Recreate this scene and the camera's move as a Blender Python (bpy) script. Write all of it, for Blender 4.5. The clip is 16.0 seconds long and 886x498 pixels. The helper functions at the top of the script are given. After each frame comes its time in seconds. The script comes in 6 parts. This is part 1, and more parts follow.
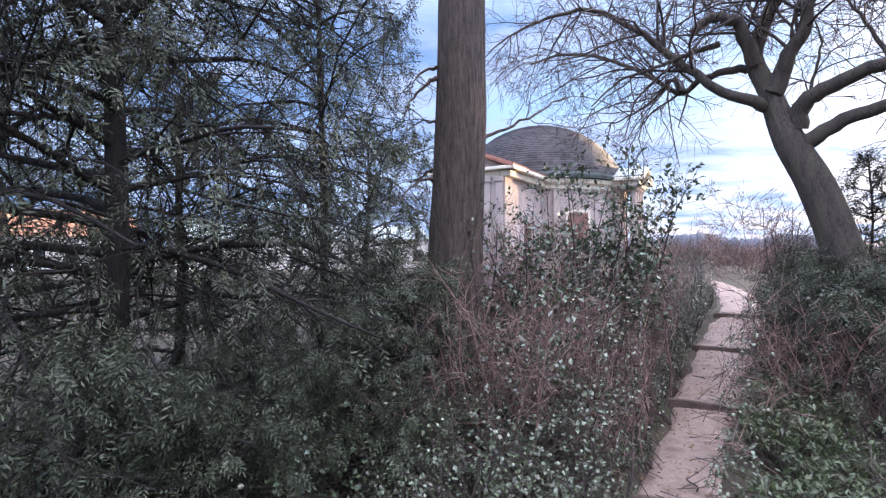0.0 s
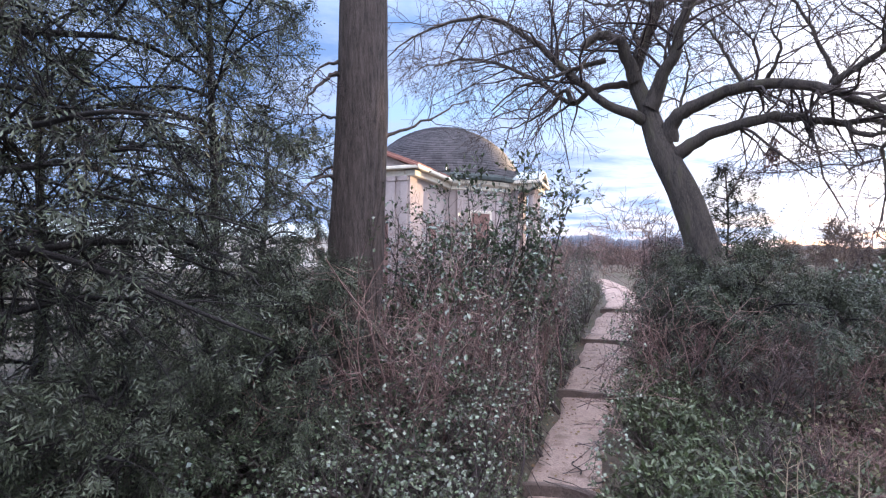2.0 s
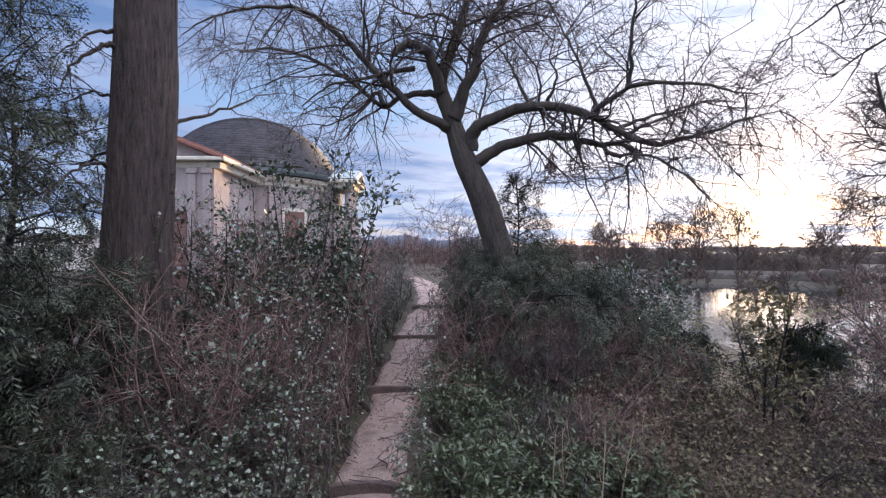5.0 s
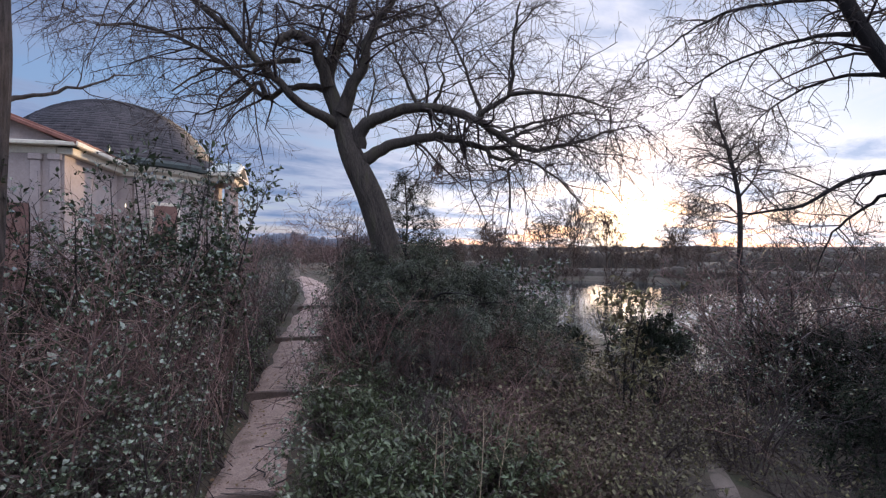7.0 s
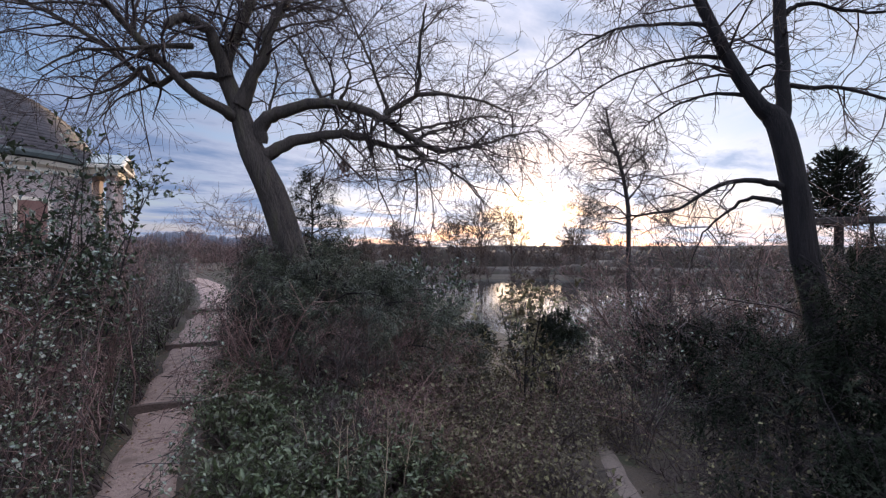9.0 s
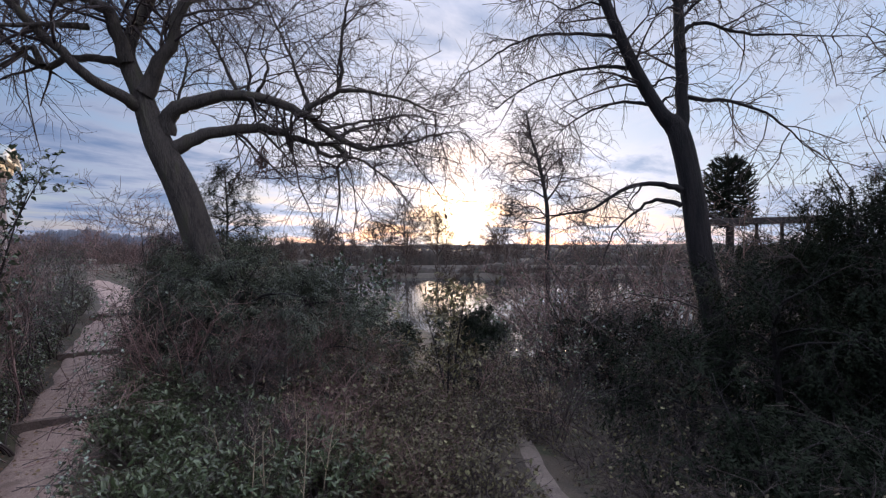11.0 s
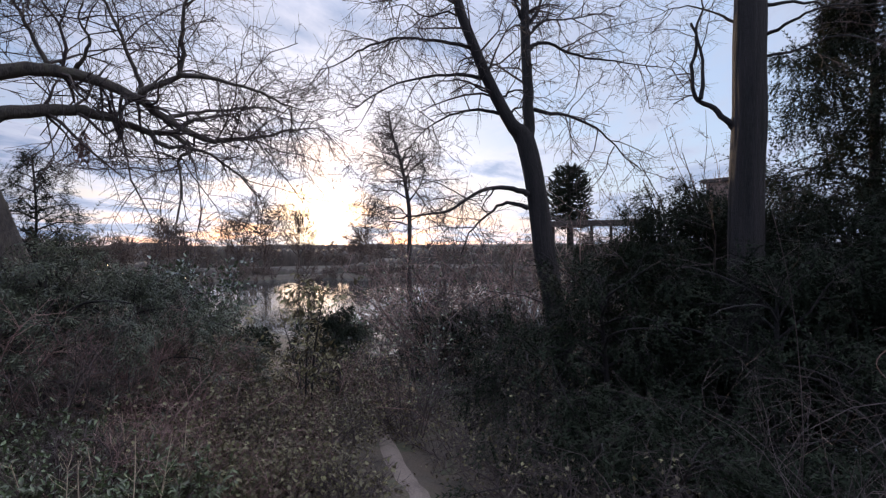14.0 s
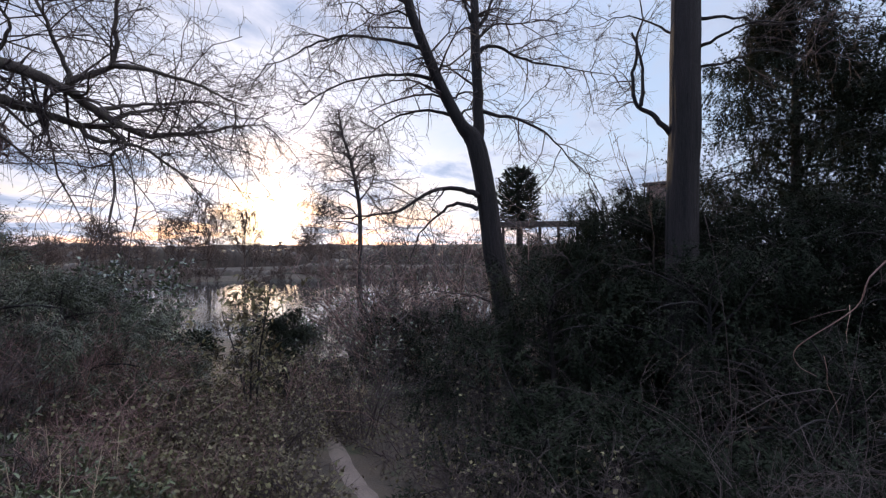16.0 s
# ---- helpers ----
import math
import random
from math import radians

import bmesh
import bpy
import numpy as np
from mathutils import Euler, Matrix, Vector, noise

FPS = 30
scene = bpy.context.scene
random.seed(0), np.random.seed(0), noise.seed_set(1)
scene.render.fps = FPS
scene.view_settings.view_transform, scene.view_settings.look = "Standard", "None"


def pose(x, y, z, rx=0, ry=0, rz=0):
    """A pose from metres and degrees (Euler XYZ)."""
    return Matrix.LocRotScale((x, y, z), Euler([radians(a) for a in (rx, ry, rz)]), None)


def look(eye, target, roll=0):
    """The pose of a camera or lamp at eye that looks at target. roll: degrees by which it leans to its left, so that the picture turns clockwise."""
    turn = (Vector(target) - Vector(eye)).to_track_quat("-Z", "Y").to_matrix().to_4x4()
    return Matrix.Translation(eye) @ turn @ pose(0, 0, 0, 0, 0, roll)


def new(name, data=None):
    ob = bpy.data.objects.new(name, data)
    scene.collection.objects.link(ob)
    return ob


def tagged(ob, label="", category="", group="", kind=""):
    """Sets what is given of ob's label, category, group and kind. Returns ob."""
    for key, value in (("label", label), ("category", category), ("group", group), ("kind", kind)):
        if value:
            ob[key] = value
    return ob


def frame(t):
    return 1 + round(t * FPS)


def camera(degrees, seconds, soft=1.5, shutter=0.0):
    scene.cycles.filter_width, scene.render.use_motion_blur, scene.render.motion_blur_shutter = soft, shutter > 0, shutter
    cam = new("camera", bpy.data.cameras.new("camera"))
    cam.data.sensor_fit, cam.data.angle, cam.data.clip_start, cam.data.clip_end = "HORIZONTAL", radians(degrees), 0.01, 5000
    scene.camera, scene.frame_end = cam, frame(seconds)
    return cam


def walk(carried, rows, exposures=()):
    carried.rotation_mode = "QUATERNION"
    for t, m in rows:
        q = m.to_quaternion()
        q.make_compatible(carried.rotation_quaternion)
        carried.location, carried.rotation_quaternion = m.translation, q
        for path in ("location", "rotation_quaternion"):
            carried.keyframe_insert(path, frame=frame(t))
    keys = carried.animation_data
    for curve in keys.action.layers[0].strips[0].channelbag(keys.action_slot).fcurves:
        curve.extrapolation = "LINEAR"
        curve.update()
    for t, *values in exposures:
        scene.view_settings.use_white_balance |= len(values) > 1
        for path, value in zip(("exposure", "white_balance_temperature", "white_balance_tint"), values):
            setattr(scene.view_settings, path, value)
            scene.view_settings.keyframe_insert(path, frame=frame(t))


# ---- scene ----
# ---------------------------------------------------------------- camera: held at arm's length, turning on the spot
EYE_Z, ARM = 2.15, 0.29
TURNS = (
    (0.0, 0.00, 0.45, 0.23), (0.5, -1.09, 0.49, 0.28), (1.0, -3.30, 0.43, 0.13), (1.5, -6.78, 0.35, 0.06),
    (2.0, -10.75, 0.33, -0.04), (2.5, -14.45, 0.31, -0.01), (3.0, -18.13, 0.29, -0.01), (3.5, -21.88, 0.28, 0.01),
    (4.0, -25.11, 0.27, 0.07), (6.5, -40.67, 0.17, 0.01), (7.0, -43.70, 0.12, -0.04), (7.5, -46.43, 0.15, -0.01),
    (8.0, -49.04, 0.12, 0.06), (8.5, -51.54, 0.09, 0.09), (9.0, -53.94, 0.04, 0.08), (11.5, -64.87, -0.13, 0.22),
    (12.0, -67.66, -0.14, 0.21), (12.5, -70.41, -0.13, 0.32), (13.0, -73.03, -0.17, 0.32), (13.5, -75.51, -0.21, 0.40),
    (14.0, -77.82, -0.20, 0.41), (14.5, -79.86, -0.21, 0.40), (15.0, -81.41, -0.20, 0.43), (15.5, -82.51, -0.18, 0.45),
    (16.0, -83.34, -0.20, 0.41),
)
cam = camera(83.0, 16.0, soft=1.25)
rows = []
for t, yaw, pitch, roll in TURNS:
    a = radians(yaw)
    rows.append((t, pose(-ARM * math.sin(a), ARM * math.cos(a), EYE_Z, 90 + pitch, roll, yaw)))
walk(cam, rows, ((0.0, 1.32), (2.0, 1.26), (4.0, 0.92), (6.5, 0.20), (9.0, 0.12), (11.5, -0.02), (13.5, 0.04), (16.0, 0.12)))

# ---------------------------------------------------------------- sky and sun
SUN_AZ, SUN_EL = 63.4, 2.7
sun_dir = Vector((math.sin(radians(SUN_AZ)) * math.cos(radians(SUN_EL)), math.cos(radians(SUN_AZ)) * math.cos(radians(SUN_EL)), math.sin(radians(SUN_EL))))


def node(nt, kind, **values):
    n = nt.nodes.new(kind)
    for key, value in values.items():
        if key in n.inputs:
            n.inputs[key].default_value = value
    return n


def maths(nt, op, a, b=None, clamp=False):
    n = nt.nodes.new("ShaderNodeMath")
    n.operation, n.use_clamp = op, clamp
    for i, v in enumerate((a, b)):
        if v is None:
            continue
        if isinstance(v, (int, float)):
            n.inputs[i].default_value = v
        else:
            nt.links.new(v, n.inputs[i])
    return n.outputs[0]


def mixed(nt, fac, a, b, blend="MIX"):
    n = nt.nodes.new("ShaderNodeMix")
    n.data_type, n.blend_type = "RGBA", blend
    for i, v in ((0, fac), (6, a), (7, b)):
        if isinstance(v, (int, float)):
            n.inputs[i].default_value = v
        elif isinstance(v, tuple):
            n.inputs[i].default_value = (*v, 1)
        else:
            nt.links.new(v, n.inputs[i])
    return n.outputs[2]


def ramp(nt, fac, stops):
    n = nt.nodes.new("ShaderNodeValToRGB")
    e = n.color_ramp.elements
    while len(e) < len(stops):
        e.new(0.5)
    for el, (p, c) in zip(e, stops):
        el.position = p
        el.color = (c, c, c, 1) if isinstance(c, (int, float)) else (*c, 1)
    nt.links.new(fac, n.inputs[0])
    return n.outputs[0]


world = bpy.data.worlds.new("dusk_sky")
scene.world = world
world.use_nodes = True
nt = world.node_tree
nt.nodes.clear()
sky = nt.nodes.new("ShaderNodeTexSky")
sky.sky_type, sky.sun_disc = "NISHITA", False
sky.sun_elevation, sky.sun_rotation = radians(SUN_EL), radians(SUN_AZ)
sky.air_density, sky.dust_density, sky.ozone_density = 1.0, 1.0, 2.0
coord = nt.nodes.new("ShaderNodeTexCoord").outputs["Generated"]
sep = nt.nodes.new("ShaderNodeSeparateXYZ")
nt.links.new(coord, sep.inputs[0])
up = maths(nt, "ADD", maths(nt, "MAXIMUM", sep.outputs[2], 0.0), 0.10)
flat = nt.nodes.new("ShaderNodeCombineXYZ")
nt.links.new(maths(nt, "DIVIDE", sep.outputs[0], up), flat.inputs[0])
nt.links.new(maths(nt, "DIVIDE", sep.outputs[1], up), flat.inputs[1])
turn = nt.nodes.new("ShaderNodeMapping")
turn.inputs["Location"].default_value = (3.7, 1.9, 0)
turn.inputs["Rotation"].default_value = (0, 0, radians(25))
turn.inputs["Scale"].default_value = (0.8, 1.25, 1)
nt.links.new(flat.outputs[0], turn.inputs[0])
big = node(nt, "ShaderNodeTexNoise", Scale=0.75, Detail=9.0, Roughness=0.58, Distortion=0.7)
fine = node(nt, "ShaderNodeTexNoise", Scale=2.1, Detail=6.0, Roughness=0.6)
nt.links.new(turn.outputs[0], big.inputs["Vector"])
nt.links.new(turn.outputs[0], fine.inputs["Vector"])
cover = maths(nt, "ADD", maths(nt, "MULTIPLY", big.outputs[0], 0.64), maths(nt, "MULTIPLY", fine.outputs[0], 0.36))
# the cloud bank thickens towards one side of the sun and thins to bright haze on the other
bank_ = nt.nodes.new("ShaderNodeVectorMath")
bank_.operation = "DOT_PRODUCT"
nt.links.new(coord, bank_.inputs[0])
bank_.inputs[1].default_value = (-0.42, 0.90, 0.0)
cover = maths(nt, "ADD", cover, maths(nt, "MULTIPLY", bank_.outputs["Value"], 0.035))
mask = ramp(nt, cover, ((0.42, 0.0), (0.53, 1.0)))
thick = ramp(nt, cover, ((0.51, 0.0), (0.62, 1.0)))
# closeness to the sun, which lights the thin cloud from behind
dot = nt.nodes.new("ShaderNodeVectorMath")
dot.operation = "DOT_PRODUCT"
nt.links.new(coord, dot.inputs[0])
dot.inputs[1].default_value = sun_dir
near = maths(nt, "MAXIMUM", dot.outputs["Value"], 0.0)
halo = maths(nt, "POWER", near, 8.5)
glow = maths(nt, "POWER", near, 18.0)
core = maths(nt, "POWER", near, 900.0)
blue = mixed(nt, 1.0, mixed(nt, 1.0, sky.outputs[0], (0.10, 0.10, 0.10), "MULTIPLY"), (0.165, 0.25, 0.455), "ADD")
white_cloud = mixed(nt, halo, (0.27, 0.34, 0.53), (0.84, 0.82, 0.94))
grey_cloud = mixed(nt, halo, (0.125, 0.21, 0.41), (0.33, 0.415, 0.62))
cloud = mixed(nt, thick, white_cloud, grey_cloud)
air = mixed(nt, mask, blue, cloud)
veil = maths(nt, "MULTIPLY", glow, maths(nt, "SUBTRACT", 1.0, maths(nt, "MULTIPLY", thick, 0.6)))
air = mixed(nt, 1.0, air, mixed(nt, veil, (0, 0, 0), (0.56, 0.46, 0.39)), "ADD")
air = mixed(nt, 1.0, air, mixed(nt, maths(nt, "POWER", near, 10.0), (0, 0, 0), (0.14, 0.16, 0.19)), "ADD")
air = mixed(nt, 1.0, air, mixed(nt, core, (0, 0, 0), (5.0, 3.6, 2.0)), "ADD")
# added fill light: the unseen sky overhead is brightened to lift the ground
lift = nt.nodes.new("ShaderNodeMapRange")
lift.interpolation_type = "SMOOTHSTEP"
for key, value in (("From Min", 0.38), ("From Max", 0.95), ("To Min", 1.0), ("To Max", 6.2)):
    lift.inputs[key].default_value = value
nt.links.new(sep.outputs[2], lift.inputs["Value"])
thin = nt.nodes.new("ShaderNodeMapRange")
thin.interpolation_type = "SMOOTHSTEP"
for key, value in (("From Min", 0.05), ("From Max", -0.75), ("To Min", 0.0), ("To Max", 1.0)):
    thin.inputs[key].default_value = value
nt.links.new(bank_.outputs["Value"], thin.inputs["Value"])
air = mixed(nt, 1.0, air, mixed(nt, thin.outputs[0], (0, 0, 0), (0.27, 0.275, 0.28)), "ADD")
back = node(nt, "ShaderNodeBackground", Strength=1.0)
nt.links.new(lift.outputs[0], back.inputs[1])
# the added overhead light is tinted warm so the foreground is less blue
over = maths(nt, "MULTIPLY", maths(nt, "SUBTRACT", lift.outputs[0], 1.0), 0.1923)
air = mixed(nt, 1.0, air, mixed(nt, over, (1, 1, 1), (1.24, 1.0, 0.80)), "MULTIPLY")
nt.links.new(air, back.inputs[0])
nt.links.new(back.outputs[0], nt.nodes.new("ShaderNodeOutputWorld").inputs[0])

sun = new("sun", bpy.data.lights.new("sun", "SUN"))
sun.data.energy, sun.data.angle, sun.data.color = 5.0, radians(1.0), (1.0, 0.72, 0.45)
sun.matrix_world = look((0, 0, 60), Vector((0, 0, 60)) - sun_dir)

# ---------------------------------------------------------------- materials


def surf(name, c1, c2, scale=3.0, rough=0.8, bump=0.3, fine=None, island=0.0, through_light=0.0, stretch=(1, 1, 1), gloss=0.4, per_object=0.0, c3=None):
    """A surface whose colour wanders from c1 to c2 at a coarse and a fine scale, with relief."""
    m = bpy.data.materials.new(name)
    m.use_nodes = True
    nt = m.node_tree
    nt.nodes.clear()
    out = nt.nodes.new("ShaderNodeOutputMaterial")
    p = nt.nodes.new("ShaderNodeBsdfPrincipled")
    co = nt.nodes.new("ShaderNodeTexCoord").outputs["Object"]
    mp = nt.nodes.new("ShaderNodeMapping")
    mp.inputs["Scale"].default_value = stretch
    nt.links.new(co, mp.inputs[0])
    a = node(nt, "ShaderNodeTexNoise", Scale=scale, Detail=5.0, Roughness=0.6)
    b = node(nt, "ShaderNodeTexNoise", Scale=fine or scale * 9, Detail=4.0, Roughness=0.65)
    for n in (a, b):
        nt.links.new(mp.outputs[0], n.inputs["Vector"])
    fac = maths(nt, "ADD", maths(nt, "MULTIPLY", a.outputs[0], 0.6), maths(nt, "MULTIPLY", b.outputs[0], 0.4))
    fac = ramp(nt, fac, ((0.36, 0.0), (0.64, 1.0)))
    col = mixed(nt, fac, c1, c2)
    if c3:
        col = mixed(nt, ramp(nt, a.outputs[0], ((0.52, 0.0), (0.66, 0.85))), col, c3)
    if island or per_object:
        src = nt.nodes.new("ShaderNodeNewGeometry").outputs["Random Per Island"] if island else nt.nodes.new("ShaderNodeObjectInfo").outputs["Random"]
        k = island or per_object
        hsv = nt.nodes.new("ShaderNodeHueSaturation")
        nt.links.new(maths(nt, "ADD", maths(nt, "MULTIPLY", src, 2 * k), 1 - k), hsv.inputs["Value"])
        nt.links.new(maths(nt, "ADD", maths(nt, "MULTIPLY", src, 0.05), 0.475), hsv.inputs["Hue"])
        nt.links.new(col, hsv.inputs["Color"])
        col = hsv.outputs[0]
    nt.links.new(col, p.inputs["Base Color"])
    p.inputs["Roughness"].default_value = rough
    p.inputs["Specular IOR Level"].default_value = gloss
    if bump:
        bp = node(nt, "ShaderNodeBump", Strength=bump, Distance=0.02)
        nt.links.new(fac, bp.inputs["Height"])
        nt.links.new(bp.outputs[0], p.inputs["Normal"])
    shader = p.outputs[0]
    if through_light:
        tr = nt.nodes.new("ShaderNodeBsdfTranslucent")
        nt.links.new(col, tr.inputs[0])
        mx = nt.nodes.new("ShaderNodeMixShader")
        mx.inputs[0].default_value = through_light
        nt.links.new(shader, mx.inputs[1])
        nt.links.new(tr.outputs[0], mx.inputs[2])
        shader = mx.outputs[0]
    nt.links.new(shader, out.inputs[0])
    return m


BARK = surf("grey_brown_bark", (0.035, 0.026, 0.024), (0.15, 0.112, 0.10), 5.5, 0.9, 1.0, 30, stretch=(6, 6, 0.9))
BARK_MOSS = surf("mossy_bark", (0.045, 0.036, 0.032), (0.125, 0.10, 0.086), 2.5, 0.9, 1.0, 20, stretch=(3, 3, 0.6), c3=(0.085, 0.078, 0.05))
# dark bark taken down to near black, with the trunks' unlit side in the colour
BARK_SHADED = surf("shade_darkened_bark", (0.011, 0.009, 0.009), (0.036, 0.028, 0.027), 2.2, 0.9, 1.0, 26, stretch=(3, 3, 0.35))
TWIG = surf("thin_dark_twigs", (0.036, 0.026, 0.025), (0.08, 0.056, 0.053), 4, 0.85, 0.0, island=0.3)
TWIG_RED = surf("red_brown_twigs", (0.10, 0.056, 0.05), (0.225, 0.138, 0.122), 4, 0.8, 0.0, island=0.4)
TWIG_TAN = surf("dry_tan_twigs", (0.22, 0.16, 0.12), (0.38, 0.29, 0.21), 4, 0.85, 0.0, island=0.4)
YEW = surf("yew_needles", (0.028, 0.032, 0.02), (0.086, 0.096, 0.058), 1.4, 0.45, 0.0, island=0.6, through_light=0.14)
# needle green darkened far below YEW: the backlit thicket's shade is in the colour
YEW_SHADED = surf("shaded_conifer_needles", (0.009, 0.012, 0.008), (0.024, 0.029, 0.018), 1.4, 0.75, 0.0, island=0.4, through_light=0.12, gloss=0.05)
HOLLY = surf("glossy_dark_leaves", (0.045, 0.06, 0.035), (0.10, 0.12, 0.07), 1.6, 0.2, 0.0, island=0.45, through_light=0.12, gloss=0.9)
IVY = surf("ivy_leaves", (0.062, 0.074, 0.042), (0.145, 0.16, 0.10), 1.6, 0.26, 0.0, island=0.5, through_light=0.15, gloss=0.9)
LAUREL = surf("laurel_leaves", (0.042, 0.054, 0.025), (0.10, 0.116, 0.055), 1.6, 0.32, 0.0, island=0.5, through_light=0.2, gloss=0.45)
BRAMBLE_LEAF = surf("dull_bramble_leaves", (0.065, 0.056, 0.032), (0.15, 0.128, 0.07), 1.6, 0.6, 0.0, island=0.5, through_light=0.15, gloss=0.25)
DRY_LEAF = surf("dry_leaves", (0.10, 0.058, 0.034), (0.20, 0.12, 0.068), 2.0, 0.8, 0.0, island=0.4, through_light=0.2)
PLASTER = surf("pale_plaster", (0.31, 0.25, 0.24), (0.46, 0.38, 0.36), 0.9, 0.9, 0.15, 14, c3=(0.31, 0.26, 0.26))
STONE = surf("weathered_cornice_stone", (0.55, 0.48, 0.40), (0.76, 0.69, 0.58), 1.5, 0.85, 0.25, 18)
NICHE = surf("faded_red_render", (0.16, 0.085, 0.075), (0.26, 0.15, 0.125), 1.2, 0.9, 0.2, 14)
SLATE = surf("grey_slate", (0.03, 0.026, 0.031), (0.08, 0.068, 0.075), 1.1, 0.62, 0.3, 16, island=0.3)
RED_TILE = surf("red_roof_edge", (0.17, 0.07, 0.055), (0.32, 0.14, 0.105), 1.8, 0.8, 0.3, 16)
COPPER = surf("dull_green_metal", (0.03, 0.04, 0.04), (0.065, 0.08, 0.078), 3.0, 0.55, 0.15, 22)
ZINC = surf("grey_green_zinc", (0.24, 0.27, 0.25), (0.36, 0.38, 0.35), 2.0, 0.5, 0.1, 18)
GLASS_DARK = surf("dark_window_glass", (0.012, 0.014, 0.018), (0.03, 0.034, 0.04), 1.0, 0.08, 0.0)
GRAVEL = surf("trodden_pinkish_gravel", (0.22, 0.15, 0.125), (0.42, 0.305, 0.26), 3.0, 0.95, 1.0, 55, c3=(0.15, 0.10, 0.08))
STEP_WOOD = surf("weathered_step_timber", (0.05, 0.035, 0.03), (0.14, 0.10, 0.085), 3.0, 0.9, 0.7, 40, stretch=(1, 1, 1))
SOIL = surf("leaf_litter_soil", (0.032, 0.026, 0.02), (0.095, 0.07, 0.05), 1.2, 0.95, 0.8, 30, c3=(0.036, 0.045, 0.02))
WOODLAND = surf("distant_bare_woodland", (0.017, 0.013, 0.01), (0.06, 0.044, 0.034), 0.35, 0.95, 0.0, 2.6, c3=(0.024, 0.024, 0.015), stretch=(1, 1, 0.22))
FAR_TWIG = surf("distant_bare_branches", (0.055, 0.038, 0.03), (0.12, 0.083, 0.066), 0.3, 0.95, 0.0, island=0.3)
# the haze of distance is mixed into this blue-grey base colour
HILL = surf("haze_tinted_hills", (0.06, 0.066, 0.085), (0.10, 0.105, 0.125), 0.01, 1.0, 0.0, 0.08)
BRICK_WALL = surf("brown_house_wall", (0.17, 0.115, 0.10), (0.27, 0.195, 0.165), 1.0, 0.9, 0.2, 14)
PALE_WALL = surf("pale_far_wall", (0.55, 0.50, 0.47), (0.72, 0.67, 0.63), 0.8, 0.9, 0.1, 8)
ORANGE_TILE = surf("orange_roof_tiles", (0.34, 0.15, 0.085), (0.5, 0.25, 0.15), 1.2, 0.85, 0.3, 12)
WOOD_DARK = surf("dark_timber", (0.03, 0.024, 0.02), (0.07, 0.055, 0.048), 2.0, 0.85, 0.4, 20)
SAND = surf("pale_shore_gravel", (0.2, 0.16, 0.135), (0.34, 0.28, 0.24), 1.0, 0.95, 0.3, 24)
TRODDEN = surf("trodden_earth", (0.10, 0.078, 0.066), (0.21, 0.165, 0.14), 2.0, 0.95, 0.8, 40, c3=(0.07, 0.06, 0.04))
WATER = surf("still_lake_water", (0.012, 0.016, 0.018), (0.02, 0.026, 0.026), 0.05, 0.05, 0.0, 0.4, gloss=1.0)
wt = WATER.node_tree
wp = next(n for n in wt.nodes if n.type == "BSDF_PRINCIPLED")
wp.inputs["IOR"].default_value = 2.0
wave = node(wt, "ShaderNodeTexNoise", Scale=1.3, Detail=3.0, Roughness=0.5)
wm = wt.nodes.new("ShaderNodeMapping")
wm.inputs["Scale"].default_value = (1, 1, 1)
wt.links.new(wt.nodes.new("ShaderNodeTexCoord").outputs["Object"], wm.inputs[0])
wt.links.new(wm.outputs[0], wave.inputs["Vector"])
wb = node(wt, "ShaderNodeBump", Strength=0.22, Distance=0.06)
wt.links.new(wave.outputs[0], wb.inputs["Height"])
wt.links.new(wb.outputs[0], wp.inputs["Normal"])

# ---------------------------------------------------------------- building blocks
rng = np.random.default_rng(7)


def thing(name, place, label, category, group="", kind=""):
    e = new(name)
    e.location = place
    e.empty_display_size = 0.2
    return tagged(e, label, category, group, kind)


def raw_mesh(name, verts, faces, material):
    """A mesh from arrays: verts (n, 3) and a list of face arrays (m, 3) or (m, 4)."""
    me = bpy.data.meshes.new(name)
    verts = np.asarray(verts, dtype=np.float32).reshape(-1, 3)
    faces = [np.asarray(f, dtype=np.int32) for f in faces if len(f)]
    me.vertices.add(len(verts))
    me.vertices.foreach_set("co", verts.ravel())
    loops = np.concatenate([f.ravel() for f in faces])
    sizes = np.concatenate([np.full(len(f), f.shape[1], dtype=np.int32) for f in faces])
    me.loops.add(len(loops))
    me.loops.foreach_set("vertex_index", loops)
    me.polygons.add(len(sizes))
    me.polygons.foreach_set("loop_start", np.concatenate([[0], np.cumsum(sizes)[:-1]]).astype(np.int32))
    me.update(calc_edges=True)
    me.validate()
    me.materials.append(material)
    return me


def array_part(name, verts, faces, material, parent, label="", smooth=False, kind=""):
    verts = np.asarray(verts, dtype=np.float64).reshape(-1, 3)
    if parent is not None:
        at_ = parent.matrix_basis.translation
        if parent.parent:
            at_ = at_ + parent.parent.matrix_basis.translation
        verts = verts - np.array(at_)
    me = raw_mesh(name, verts, faces, material)
    if smooth:
        me.polygons.foreach_set("use_smooth", np.ones(len(me.polygons), dtype=bool))
    ob = new(name, me)
    ob.parent = parent
    return tagged(ob, label, kind=kind)


